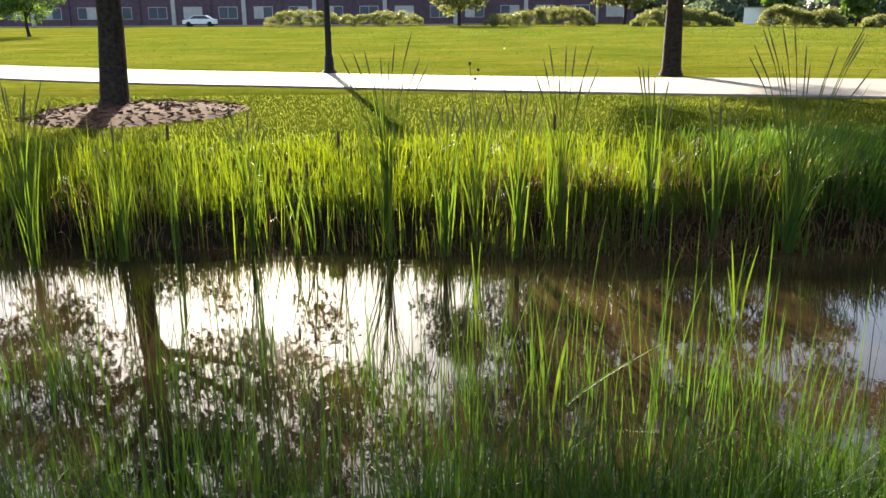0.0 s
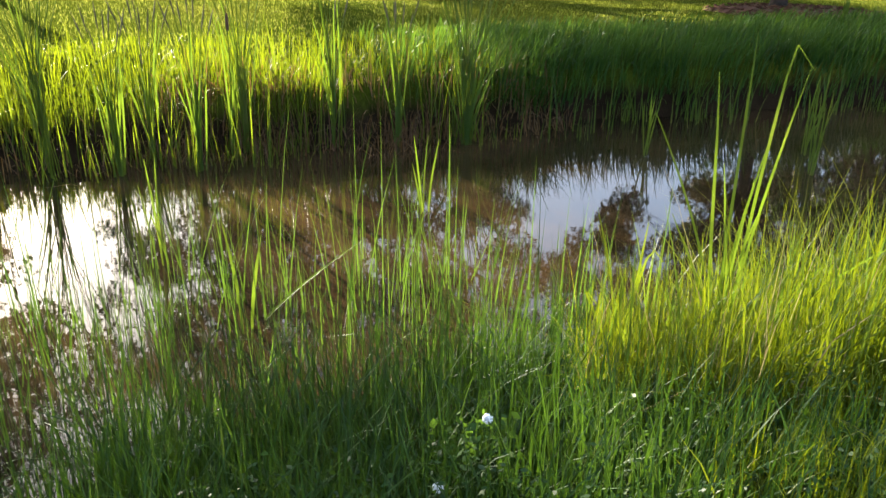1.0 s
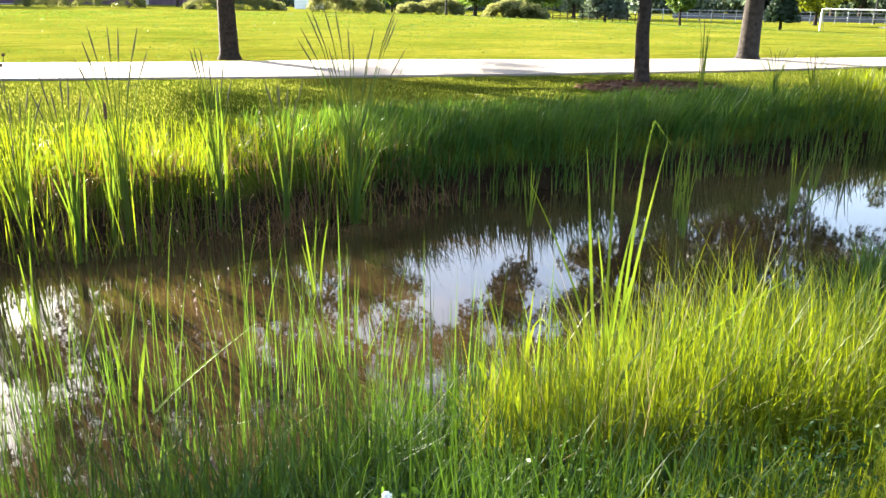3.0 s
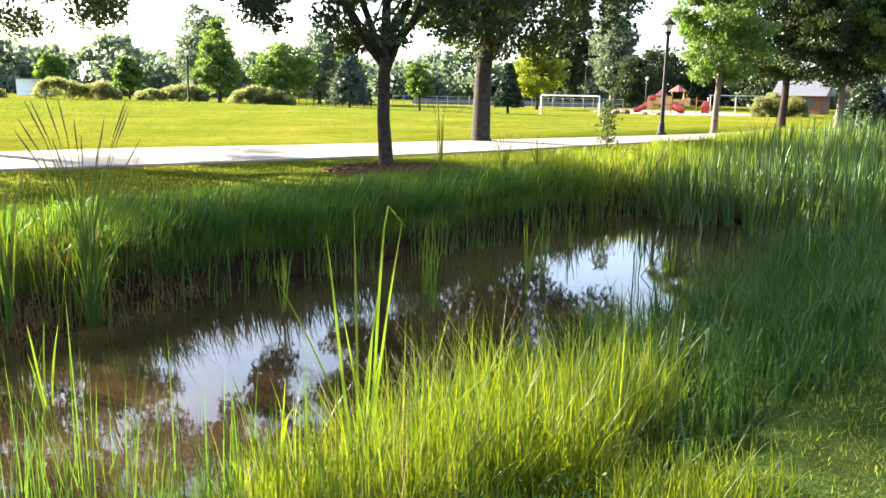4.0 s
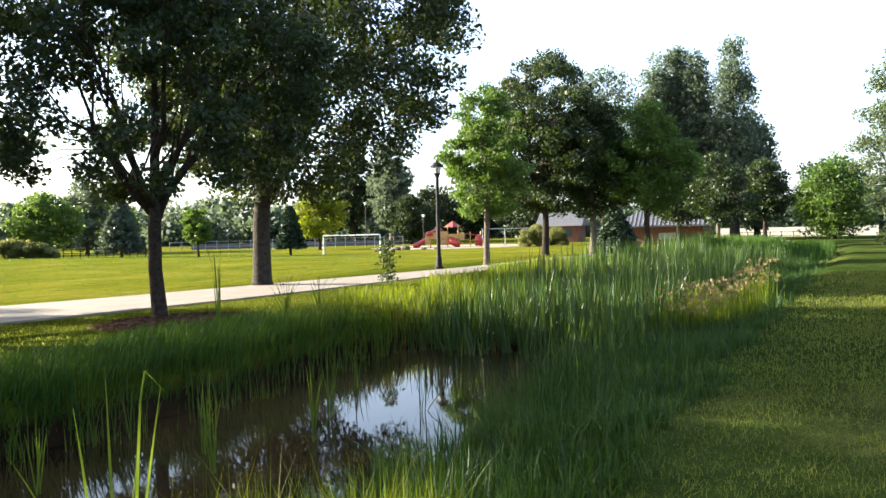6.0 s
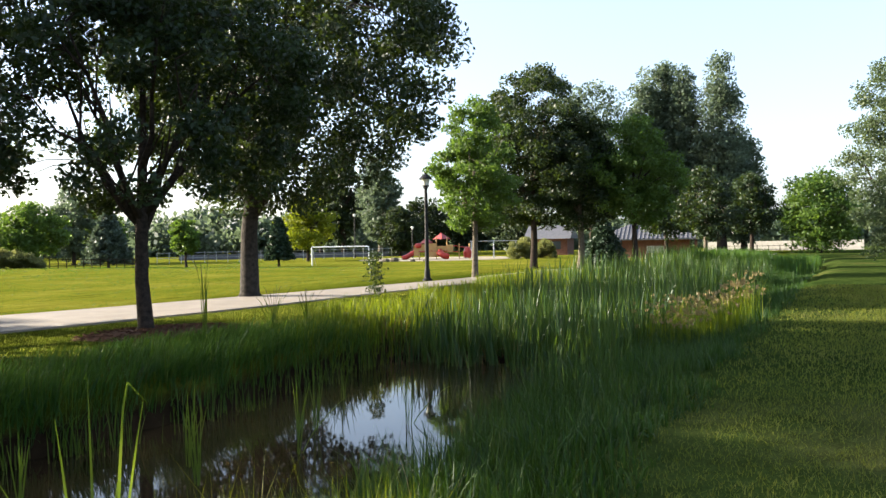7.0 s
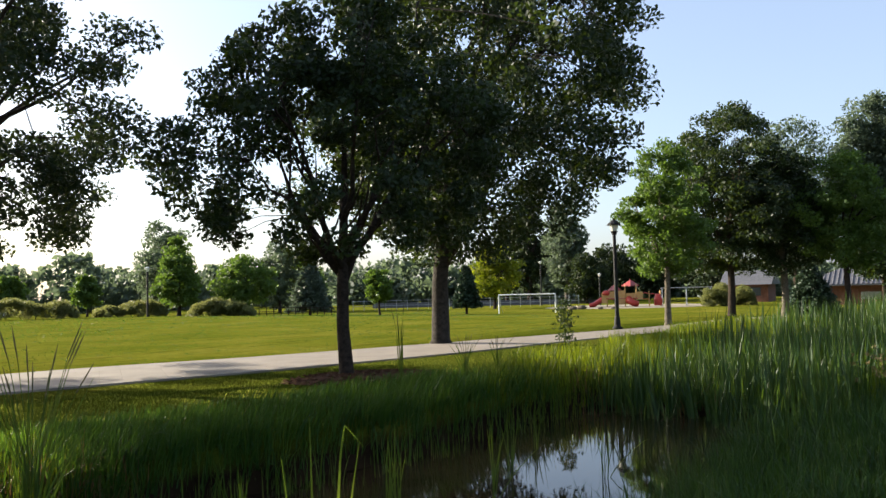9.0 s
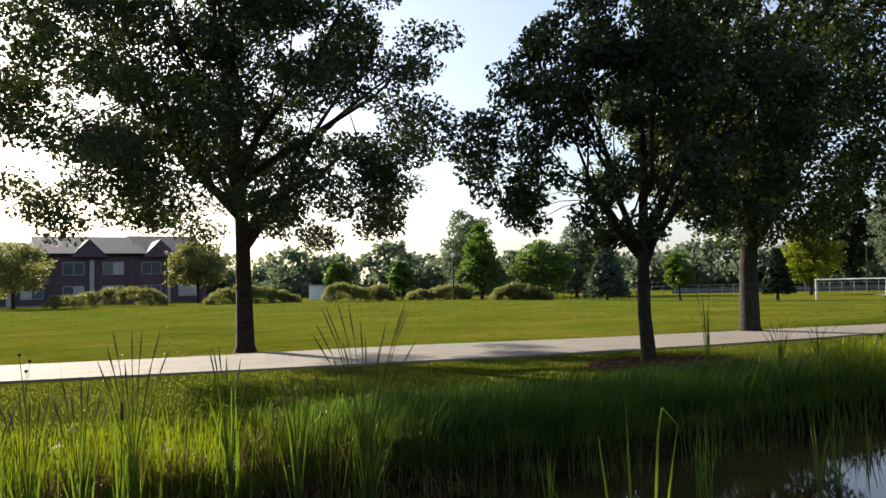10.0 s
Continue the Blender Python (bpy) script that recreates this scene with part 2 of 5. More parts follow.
# ---- builders ----
def mesh_np(name, verts, tris, material, smooth=False):
    me = bpy.data.meshes.new(name)
    verts, tris = np.asarray(verts, np.float32), np.asarray(tris, np.int32)
    me.vertices.add(len(verts))
    me.vertices.foreach_set("co", verts.ravel())
    me.loops.add(tris.size)
    me.loops.foreach_set("vertex_index", tris.ravel())
    me.polygons.add(len(tris))
    me.polygons.foreach_set("loop_start", np.arange(0, tris.size, 3, dtype=np.int32))
    me.polygons.foreach_set("use_smooth", np.full(len(tris), smooth))
    me.materials.append(material)
    me.update(calc_edges=True)
    return me


class Bag:
    """Collects tubes, boxes and plates for one mesh."""

    def __init__(self):
        self.v, self.f = [], []

    def tube(self, pts, radii, sides=6, cap=True):
        base = len(self.v)
        pts = [Vector(p) for p in pts]
        side = None
        for i, p in enumerate(pts):
            d = (pts[min(i + 1, len(pts) - 1)] - pts[max(i - 1, 0)]).normalized()
            if side is None:
                side = d.cross(Vector((0.31, 0.95, 0.12))).normalized()
            side = (side - d * side.dot(d)).normalized()
            other = d.cross(side)
            for k in range(sides):
                a = 2 * math.pi * k / sides
                self.v.append(p + (side * math.cos(a) + other * math.sin(a)) * radii[i])
        for i in range(len(pts) - 1):
            for k in range(sides):
                a, b = base + i * sides + k, base + i * sides + (k + 1) % sides
                self.f += [(a, b, b + sides), (a, b + sides, a + sides)]
        if cap:
            for ring, flip in ((0, True), (len(pts) - 1, False)):
                for k in range(1, sides - 1):
                    t = (base + ring * sides, base + ring * sides + k, base + ring * sides + k + 1)
                    self.f.append(t[::-1] if flip else t)
        return self

    def box(self, x0, x1, y0, y1, z0, z1, m=None):
        b = len(self.v)
        for x in (x0, x1):
            for y in (y0, y1):
                for z in (z0, z1):
                    p = Vector((x, y, z))
                    self.v.append(m @ p if m else p)
        for q in ((0, 1, 3, 2), (4, 6, 7, 5), (0, 4, 5, 1), (2, 3, 7, 6), (0, 2, 6, 4), (1, 5, 7, 3)):
            self.f += [(b + q[0], b + q[1], b + q[2]), (b + q[0], b + q[2], b + q[3])]
        return self

    def poly(self, pts):
        b = len(self.v)
        self.v += [Vector(p) for p in pts]
        self.f += [(b, b + k, b + k + 1) for k in range(1, len(pts) - 1)]
        return self

    def lathe(self, profile, sides=12, at=(0, 0, 0)):
        """Turned shape from (radius, height) pairs."""
        b = len(self.v)
        for r, z in profile:
            for k in range(sides):
                a = 2 * math.pi * k / sides
                self.v.append(Vector((at[0] + r * math.cos(a), at[1] + r * math.sin(a), at[2] + z)))
        for i in range(len(profile) - 1):
            for k in range(sides):
                p, q = b + i * sides + k, b + i * sides + (k + 1) % sides
                self.f += [(p, q, q + sides), (p, q + sides, p + sides)]
        return self

    def mesh(self, name, material, smooth=False):
        return mesh_np(name, np.array([tuple(v) for v in self.v]), self.f, material, smooth)


def part(name, bag, material, parent, label="", smooth=False):
    me = bag if isinstance(bag, bpy.types.Mesh) else bag.mesh(name, material, smooth)
    ob = new(name, me)
    ob.parent = parent
    if label:
        tagged(ob, label)
    return ob


def thing(name, at, label, category, group="", turn=0.0, kind=""):
    ob = new(name)
    ob.empty_display_size = 0.2
    ob.matrix_basis = pose(at[0], at[1], at[2], 0, 0, turn)
    return tagged(ob, label, category, group, kind)


def single(name, bag, material, label, category="", kind="", smooth=False):
    me = bag if isinstance(bag, bpy.types.Mesh) else bag.mesh(name, material, smooth)
    return tagged(new(name, me), label, category, "", kind)


def smooth01(x):
    x = np.clip(x, 0, 1)
    return x * x * (3 - 2 * x)


def ripple(x, y, s):
    return np.sin(x * s + 1.3 * np.sin(y * s * 0.7)) * np.cos(y * s * 1.1 + 0.8 * np.sin(x * s * 0.53))


WATER_Z = -0.64


def near_shore(x):
    return 2.75 - 0.03 * np.clip(x - 8, 0, 40) + 0.12 * np.sin(1.3 * x) + 0.07 * np.sin(3.1 * x + 1)


def far_shore(x):
    return 7.45 + 0.10 * np.sin(1.1 * x + 2) + 0.07 * np.sin(2.9 * x) - 0.045 * np.clip(x - 20, 0, 60)


def height(x, y):
    """The ground: a sunk pond channel along x, level park, a slight fall towards the far end."""
    x, y = np.asarray(x, float), np.asarray(y, float)
    sn, sf = y - near_shore(x), far_shore(x) - y
    inside = np.minimum(sn, sf)
    marsh = smooth01((x - 12.6) / 1.2)
    bed = WATER_Z - np.clip(0.4 * inside, 0, 0.45) * (1 - marsh) + marsh * 0.06
    out_n = WATER_Z + 0.64 * smooth01(-sn / 1.7) ** 0.8
    low = 0.22 * smooth01((1.2 - x) / 2.0)
    out_f = WATER_Z + (0.47 - low) * smooth01(-sf / 0.34) + (0.17 + low) * smooth01((-sf - 0.2) / 1.8)
    chan = np.where(inside > 0, bed, np.where(sn <= 0, out_n, out_f))
    chan = chan + 0.02 * ripple(x, y, 1.7) * smooth01(-inside / 1.0) * smooth01((12 - y) / 2)
    fade = smooth01((x - 70) / 30)
    chan = chan * (1 - fade)
    return chan - 0.75 * smooth01((x - 38) / 34)


def blades(name, x, y, h, w, material, lean=0.25, droop=0.15, segs=3, wind=(0.0, 0.0), sink=0.03, z=None):
    """Many grass blades as one mesh: tapered, bent strips rooted in the ground."""
    n = len(x)
    z = height(x, y) - sink if z is None else z
    a = rng.uniform(0, 2 * np.pi, n)
    bend = h * np.abs(rng.normal(0, lean, n))
    bx, by = np.cos(a) * bend + wind[0] * h, np.sin(a) * bend + wind[1] * h
    fa = a + np.pi / 2 + rng.normal(0, 0.6, n)
    sx, sy = np.cos(fa), np.sin(fa)
    dr = h * droop * np.abs(rng.normal(0, 1, n)) * (bend / h + 0.15)
    levels = np.linspace(0, 1, segs + 1)
    vs = []
    for i, s in enumerate(levels):
        px, py, pz = x + bx * s ** 1.8, y + by * s ** 1.8, z + h * s - dr * s ** 3
        if i < segs:
            wd = w * (1 - s ** 1.6) * 0.5
            vs += [np.stack([px - sx * wd, py - sy * wd, pz], 1), np.stack([px + sx * wd, py + sy * wd, pz], 1)]
        else:
            vs.append(np.stack([px, py, pz], 1))
    k = 2 * segs + 1
    verts = np.stack(vs, 1).reshape(-1, 3)
    tri = []
    for i in range(segs - 1):
        b = 2 * i
        tri += [(b, b + 1, b + 3), (b, b + 3, b + 2)]
    tri.append((2 * segs - 2, 2 * segs - 1, 2 * segs))
    tris = (np.arange(n)[:, None, None] * k + np.array(tri)[None]).reshape(-1, 3)
    return mesh_np(name, verts, tris, material, True)


def scatter(n, x0, x1, y0, y1, keep=None, clump=0.0, groups=60):
    """Random roots in a stretch, partly gathered in tufts."""
    x, y = rng.uniform(x0, x1, n), rng.uniform(y0, y1, n)
    if clump:
        gx, gy = rng.uniform(x0, x1, groups), rng.uniform(y0, y1, groups)
        g = rng.integers(0, groups, n)
        m = rng.random(n) < clump
        s = 0.12 + 0.12 * rng.random(groups)
        x, y = np.where(m, gx[g] + rng.normal(0, 1, n) * s[g], x), np.where(m, gy[g] + rng.normal(0, 1, n) * s[g], y)
    if keep is not None:
        k = keep(x, y)
        x, y = x[k], y[k]
    return x, y


def leaves(name, centres, spread, per, size, material, flat=1.0):
    """A crown: small pointed leaves gathered round twig ends."""
    c = np.repeat(np.asarray(centres), per, 0)
    n = len(c)
    b = rng.normal(0, 1, (n, 3))
    b *= 1.75 * rng.random((n, 1)) ** 0.42 / (np.linalg.norm(b, axis=1, keepdims=True) + 1e-9)
    p = c + b * spread * np.array([1, 1, 0.7])
    d = rng.normal(0, 1, (n, 3))
    d[:, 2] = d[:, 2] * flat - 0.25
    d /= np.linalg.norm(d, axis=1, keepdims=True)
    u = np.cross(d, rng.normal(0, 1, (n, 3)))
    u /= np.linalg.norm(u, axis=1, keepdims=True) + 1e-9
    s = size * rng.uniform(0.6, 1.35, (n, 1))
    a, b, t, q = p - d * s * 0.5, p + u * s * 0.27 - d * s * 0.05, p + d * s * 0.5, p - u * s * 0.27 - d * s * 0.05
    verts = np.stack([a, b, t, q], 1).reshape(-1, 3)
    tris = (np.arange(n)[:, None, None] * 4 + np.array([(0, 1, 2), (0, 2, 3)])[None]).reshape(-1, 3)
    return mesh_np(name, verts, tris, material)


def crown_points(n, z0, z1, radius, profile, seed, hollow=0.45, lumps=0.3, shift=(0, 0)):
    """Twig-end places within an uneven envelope; profile gives the share of the radius from bottom to top."""
    r = np.random.default_rng(seed)
    zs, ws = np.linspace(0, 1, len(profile)), np.asarray(profile)
    out = []
    ph = r.uniform(0, 6.28, 6)
    while len(out) < n:
        s, a = r.random(), r.uniform(0, 2 * math.pi)
        env = float(np.interp(s, zs, ws))
        if r.random() > env * env + 0.12:
            continue
        lump = 1 + lumps * (math.sin(2 * a + ph[0] + 4 * s) * 0.45 + math.sin(3 * a + ph[1] - 7 * s) * 0.35 + math.sin(5 * a + ph[2] + 11 * s) * 0.35)
        rr = radius * env * lump * r.random() ** hollow
        out.append((shift[0] * s + rr * math.cos(a), shift[1] * s + rr * math.sin(a), z0 + (z1 - z0) * s))
    return np.array(out)


ROUND = (0.45, 0.8, 1.0, 1.0, 0.9, 0.7, 0.35)
TALL = (0.35, 0.75, 0.95, 1.0, 0.9, 0.75, 0.6, 0.3)
COLUMN = (0.5, 0.8, 0.95, 1.0, 0.9, 0.75, 0.5, 0.2)
CONE = (1.0, 0.95, 0.8, 0.6, 0.4, 0.2, 0.05)


def tree(at, tall, crown_low, radius, girth, leaf, label, seed, bark=None, profile=ROUND, clusters=150, per=60, size=0.13, spread=0.3,
         fork=None, limbs=7, tilt=(0, 0), hollow=0.45, lumps=0.3, turn=0.0, group="", name="tree", keep=None, span=0.55, stout=1.0, forks=0, bough=()):
    r = random.Random(seed)
    z = float(height(at[0], at[1]))
    root = thing(name, (at[0], at[1], z), label, "tree", group, turn)
    bark = bark or BARK
    fork = fork or crown_low
    pts = crown_points(clusters, crown_low, tall, radius, profile, seed, hollow, lumps, tilt)
    if keep is not None:
        pts = pts[keep(pts)]
    trunk = Bag()
    top = tall * 0.8
    line, rad = [(0, 0, -0.12), (0, 0, 0.0), (0, 0, 0.15)], [girth * 0.95, girth * 0.72, girth * 0.56]
    for i in range(1, 8):
        s = i / 7
        bendx, bendy = tilt[0] * s * s * 0.8 + 0.06 * math.sin(5 * s + seed), tilt[1] * s * s * 0.8 + 0.06 * math.cos(4 * s + seed)
        line.append((bendx, bendy, 0.15 + (top - 0.15) * s))
        zz = line[-1][2]
        rad.append(girth * 0.5 * (1 - 0.12 * zz / max(fork, 0.1) if zz < fork else 0.88 * (1 - (zz - fork) / (top - fork + 0.4)) ** 0.9))
    trunk.tube(line, rad, 10)
    part("trunk", trunk, bark, root, smooth=True)

    def on_trunk(zz):
        for (p, q) in zip(line, line[1:]):
            if p[2] <= zz <= q[2]:
                s = (zz - p[2]) / (q[2] - p[2])
                return Vector(p).lerp(Vector(q), s)
        return Vector(line[-1])

    twigs = Bag()
    ends = []
    for k in range(limbs):
        a = 2 * math.pi * (k + 0.6 * r.random()) / limbs
        zs = fork + (top - fork) * span * (k / max(1, limbs - 1)) * r.uniform(0.5, 1.0)
        start = on_trunk(zs)
        reach = radius * r.uniform(0.55, 0.8)
        rise = (tall - zs) * r.uniform(0.28, 0.6)
        end = start + Vector((math.cos(a) * reach, math.sin(a) * reach, rise))
        mid = start.lerp(end, 0.45) + Vector((0, 0, -0.08 * rise if k % 2 else 0.1 * rise))
        path = [start.lerp(mid, s).lerp(mid.lerp(end, s), s) + Vector((r.uniform(-1, 1), r.uniform(-1, 1), r.uniform(-1, 1))) * 0.04 * radius * (0 < s < 1) for s in (0, 0.2, 0.4, 0.6, 0.8, 1)]
        g = girth * r.uniform(0.2, 0.3) * stout
        part("limb", Bag().tube(path, [g * (1 - 0.82 * s) for s in (0, 0.2, 0.4, 0.6, 0.8, 1)], 7), bark, root, smooth=True)
        ends += path[2:]
        for j in range(forks):
            s = path[1 + (j + k) % 4]
            away = (path[5] - path[0]).normalized() + Vector((r.uniform(-1, 1), r.uniform(-1, 1), r.uniform(0.1, 0.9))) * 0.8
            tip = s + away.normalized() * radius * r.uniform(0.3, 0.5)
            m = s.lerp(tip, 0.5) + Vector((0, 0, -0.03 * radius))
            part("branch", Bag().tube([s, m, tip], [g * 0.42, g * 0.3, g * 0.1], 6), bark, root, smooth=True)
            ends += [m, tip]
    for zs, dx, dy, dz, g in bough:
        start = on_trunk(zs)
        end = start + Vector((dx, dy, dz))
        m = start.lerp(end, 0.5) + Vector((0, 0, -0.06 * dz))
        part("bough", Bag().tube([start, start.lerp(m, 0.5), m, end.lerp(m, 0.5), end], [g, g * 0.9, g * 0.75, g * 0.55, g * 0.3], 8), bark, root, smooth=True)
        ends += [m, end]
    for i, p in enumerate(pts):
        if i % 2 and clusters > 100:
            continue
        v = Vector(p)
        e = min(ends + [on_trunk(min(top, max(fork, p[2] - 0.5 * radius)))], key=lambda q: (q - v).length)
        m = e.lerp(v, 0.5) + Vector((0, 0, 0.1))
        g = min(0.035, girth * 0.05)
        twigs.tube([e, m, v], [g, g * 0.65, g * 0.25], 4, False)
    tagged(part("branchwork", twigs, bark, root), kind="stuff")
    part("crown", leaves("crown", pts, spread, per, size, leaf), leaf, root)
    return root


# ---- ground, water, path ----
def axis_values(parts):
    v = []
    for a, b, step in parts:
        v += list(np.arange(a, b, step))
    return np.array(v + [parts[-1][1]])


gx = axis_values([(-900, -100, 100), (-100, -20, 8), (-20, -8, 0.8), (-8, 24, 0.2), (24, 80, 1.0), (80, 160, 8), (160, 1100, 100)])
gy = axis_values([(-700, -60, 80), (-60, -8, 6), (-8, 0.5, 0.5), (0.5, 10.5, 0.13), (10.5, 24, 0.6), (24, 140, 6), (140, 1200, 106)])
GX, GY = np.meshgrid(gx, gy, indexing="ij")
GZ = height(GX, GY)
ny = len(gy)
ii, jj = np.meshgrid(np.arange(len(gx) - 1), np.arange(ny - 1), indexing="ij")
q = (ii * ny + jj).ravel()
single("ground", mesh_np("ground", np.stack([GX, GY, GZ], -1).reshape(-1, 3), np.concatenate([np.stack([q, q + ny, q + ny + 1], 1), np.stack([q, q + ny + 1, q + 1], 1)]), LAWN, True),
       LAWN, "mown park lawn falling to a muddy pond bank", "lawn", "structure")
wb = Bag().poly([(-60, 1.5, WATER_Z), (62, 0.8, WATER_Z), (62, 9.4, WATER_Z), (-60, 9.4, WATER_Z)])
single("water", wb, WATER, "still brown pond water mirroring sky and trees", "water", "structure")

PATH_NEAR = [(-60, 52), (-30, 32), (-12, 20.6), (-2.4, 17.0), (3, 15.5), (7.1, 14.5), (11.4, 13.6), (16.4, 12.9), (21.8, 12.6), (28.4, 11.9), (39, 11.6), (56, 8.6), (75, 7.4), (110, 7.0)]
PATH_FAR = [(-62, 56), (-32, 36.5), (-13.4, 25.2), (-2.4, 20.8), (3.4, 19.2), (9.0, 18.4), (13.4, 17.1), (19.5, 15.9), (24.0, 15.0), (30, 14.0), (40, 13.4), (57, 10.9), (75.4, 9.6), (110, 9.2)]


def path_edge(pts, s):
    """A smooth line through the corner points (Catmull-Rom), s from 0 to 1 by index."""
    p = np.array(pts, float)
    k = s * (len(p) - 1)
    i = min(int(k), len(p) - 2)
    t = k - i
    p0, p1, p2, p3 = p[max(i - 1, 0)], p[i], p[i + 1], p[min(i + 2, len(p) - 1)]
    return 0.5 * (2 * p1 + (p2 - p0) * t + (2 * p0 - 5 * p1 + 4 * p2 - p3) * t * t + (3 * p1 - p0 - 3 * p2 + p3) * t ** 3)


def footpath():
    root = thing("footpath", (0, 0, 0), "pale concrete footpath winding through the lawn", "footpath", kind="structure")
    n = 130
    for k in range(n):
        b = Bag()
        s0, s1 = k / n, (k + 1) / n
        gap = 0.00002
        rows = [s0 + gap, (s0 + s1) / 2, s1 - gap]
        ring = []
        for s in rows:
            a, c = path_edge(PATH_NEAR, s), path_edge(PATH_FAR, s)
            for e, low in ((a, 1), (a, 0), (c, 0), (c, 1)):
                ring.append((e[0], e[1], float(height(e[0], e[1])) + (-0.1 if low else 0.04)))
        b.v = [Vector(v) for v in ring]
        for i in range(2):
            for j in range(3):
                o = i * 4 + j
                b.f += [(o, o + 4, o + 5), (o, o + 5, o + 1)]
        b.f += [(0, 1, 2), (0, 2, 3), (8, 10, 9), (8, 11, 10)]
        part("slab", b, CONCRETE, root)


footpath()


def mulch_ring(at, rx, ry, turn):
    b = Bag()
    z0 = float(height(*at))
    m = 40
    b.v.append(Vector((at[0], at[1], z0 + 0.09)))
    for ring in (0.55, 1.0):
        for k in range(m):
            a = 2 * math.pi * k / m
            rr = ring * (1 + 0.08 * math.sin(3 * a + at[0]) + 0.04 * math.sin(7 * a))
            dx, dy = rx * rr * math.cos(a), ry * rr * math.sin(a)
            x, y = at[0] + dx * math.cos(turn) - dy * math.sin(turn), at[1] + dx * math.sin(turn) + dy * math.cos(turn)
            b.v.append(Vector((x, y, float(height(x, y)) + (0.07 if ring < 1 else -0.01))))
    for k in range(m):
        a, c = 1 + k, 1 + (k + 1) % m
        b.f += [(0, a, c), (a, a + m, c + m), (a, c + m, c)]
    # loose chips
    r = random.Random(int(at[0] * 10))
    for _ in range(420):
        a, s = r.uniform(0, 6.28), math.sqrt(r.random())
        dx, dy = rx * s * math.cos(a), ry * s * math.sin(a)
        x, y = at[0] + dx * math.cos(turn) - dy * math.sin(turn), at[1] + dx * math.sin(turn) + dy * math.cos(turn)
        mm = Matrix.Translation((x, y, float(height(x, y)) + 0.08 * (1 - s * s) + 0.015)) @ Euler((r.uniform(-0.5, 0.5), r.uniform(-0.5, 0.5), r.uniform(0, 6.28))).to_matrix().to_4x4()
        b.box(-0.05, 0.05, -0.014, 0.014, -0.006, 0.006, mm)
    return single("mulch_ring", b, MULCH, "ring of reddish wood mulch round a tree trunk", "mulch")


mulch_ring((10.9, 11.0), 1.5, 1.15, -0.3)
mulch_ring((-4.9, 12.9), 1.7, 1.9, 0.2)

# ---- trees near the path ----
def open_below(z, reach):
    """Few leaves round the fork: the limbs show there."""
    return lambda p: (p[:, 2] > z - 0.6 * np.hypot(p[:, 0], p[:, 1]) / reach) | (np.hypot(p[:, 0], p[:, 1]) > reach) | (np.arange(len(p)) % 6 == 0)


def airy_ash(p):
    """The small ash is thin of leaves low on its pond side, so that its limbs show from there."""
    toward = -0.69 * p[:, 0] - 0.72 * p[:, 1]
    across = np.abs(0.72 * p[:, 0] - 0.69 * p[:, 1] + 0.5)
    k = np.arange(len(p))
    gap = (across < 1.5) & (p[:, 2] < 4.7 - 0.5 * across)
    return open_below(4.5, 1.8)(p) & ~(gap & np.where(toward > -0.2, k % 7 > 0, k % 3 > 0))


def clear_of_sun(p):
    """The pond oak's crown is open where the low sun looks through to the water."""
    g = np.array([-1.27, 5.66, WATER_Z]) - np.array([-5.49, 13.53, 0.0])
    v = p - g
    d = np.array(to_sun)
    return np.linalg.norm(v - (v @ d)[:, None] * d, axis=1) > 0.75


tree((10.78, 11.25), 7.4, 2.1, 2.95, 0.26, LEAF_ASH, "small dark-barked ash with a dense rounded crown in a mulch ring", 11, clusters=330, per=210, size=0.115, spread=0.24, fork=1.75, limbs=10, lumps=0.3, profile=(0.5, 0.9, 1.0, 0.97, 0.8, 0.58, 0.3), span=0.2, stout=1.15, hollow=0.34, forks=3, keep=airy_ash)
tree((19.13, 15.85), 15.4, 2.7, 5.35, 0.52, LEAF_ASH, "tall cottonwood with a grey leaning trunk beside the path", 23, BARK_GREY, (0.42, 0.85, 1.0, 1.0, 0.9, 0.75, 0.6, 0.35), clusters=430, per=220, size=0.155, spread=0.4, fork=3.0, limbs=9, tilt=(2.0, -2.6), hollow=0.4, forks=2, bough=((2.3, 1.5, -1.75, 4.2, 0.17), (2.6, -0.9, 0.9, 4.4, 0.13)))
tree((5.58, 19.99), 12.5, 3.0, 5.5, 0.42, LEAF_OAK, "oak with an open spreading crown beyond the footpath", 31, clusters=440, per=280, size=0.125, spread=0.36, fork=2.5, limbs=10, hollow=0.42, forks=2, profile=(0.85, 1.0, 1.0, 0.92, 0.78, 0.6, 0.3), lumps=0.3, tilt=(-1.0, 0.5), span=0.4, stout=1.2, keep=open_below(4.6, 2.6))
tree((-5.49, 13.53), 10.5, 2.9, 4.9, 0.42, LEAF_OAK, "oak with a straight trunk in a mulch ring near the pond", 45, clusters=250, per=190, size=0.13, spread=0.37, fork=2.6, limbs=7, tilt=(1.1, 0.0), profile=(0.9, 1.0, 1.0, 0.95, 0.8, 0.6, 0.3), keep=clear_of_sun)


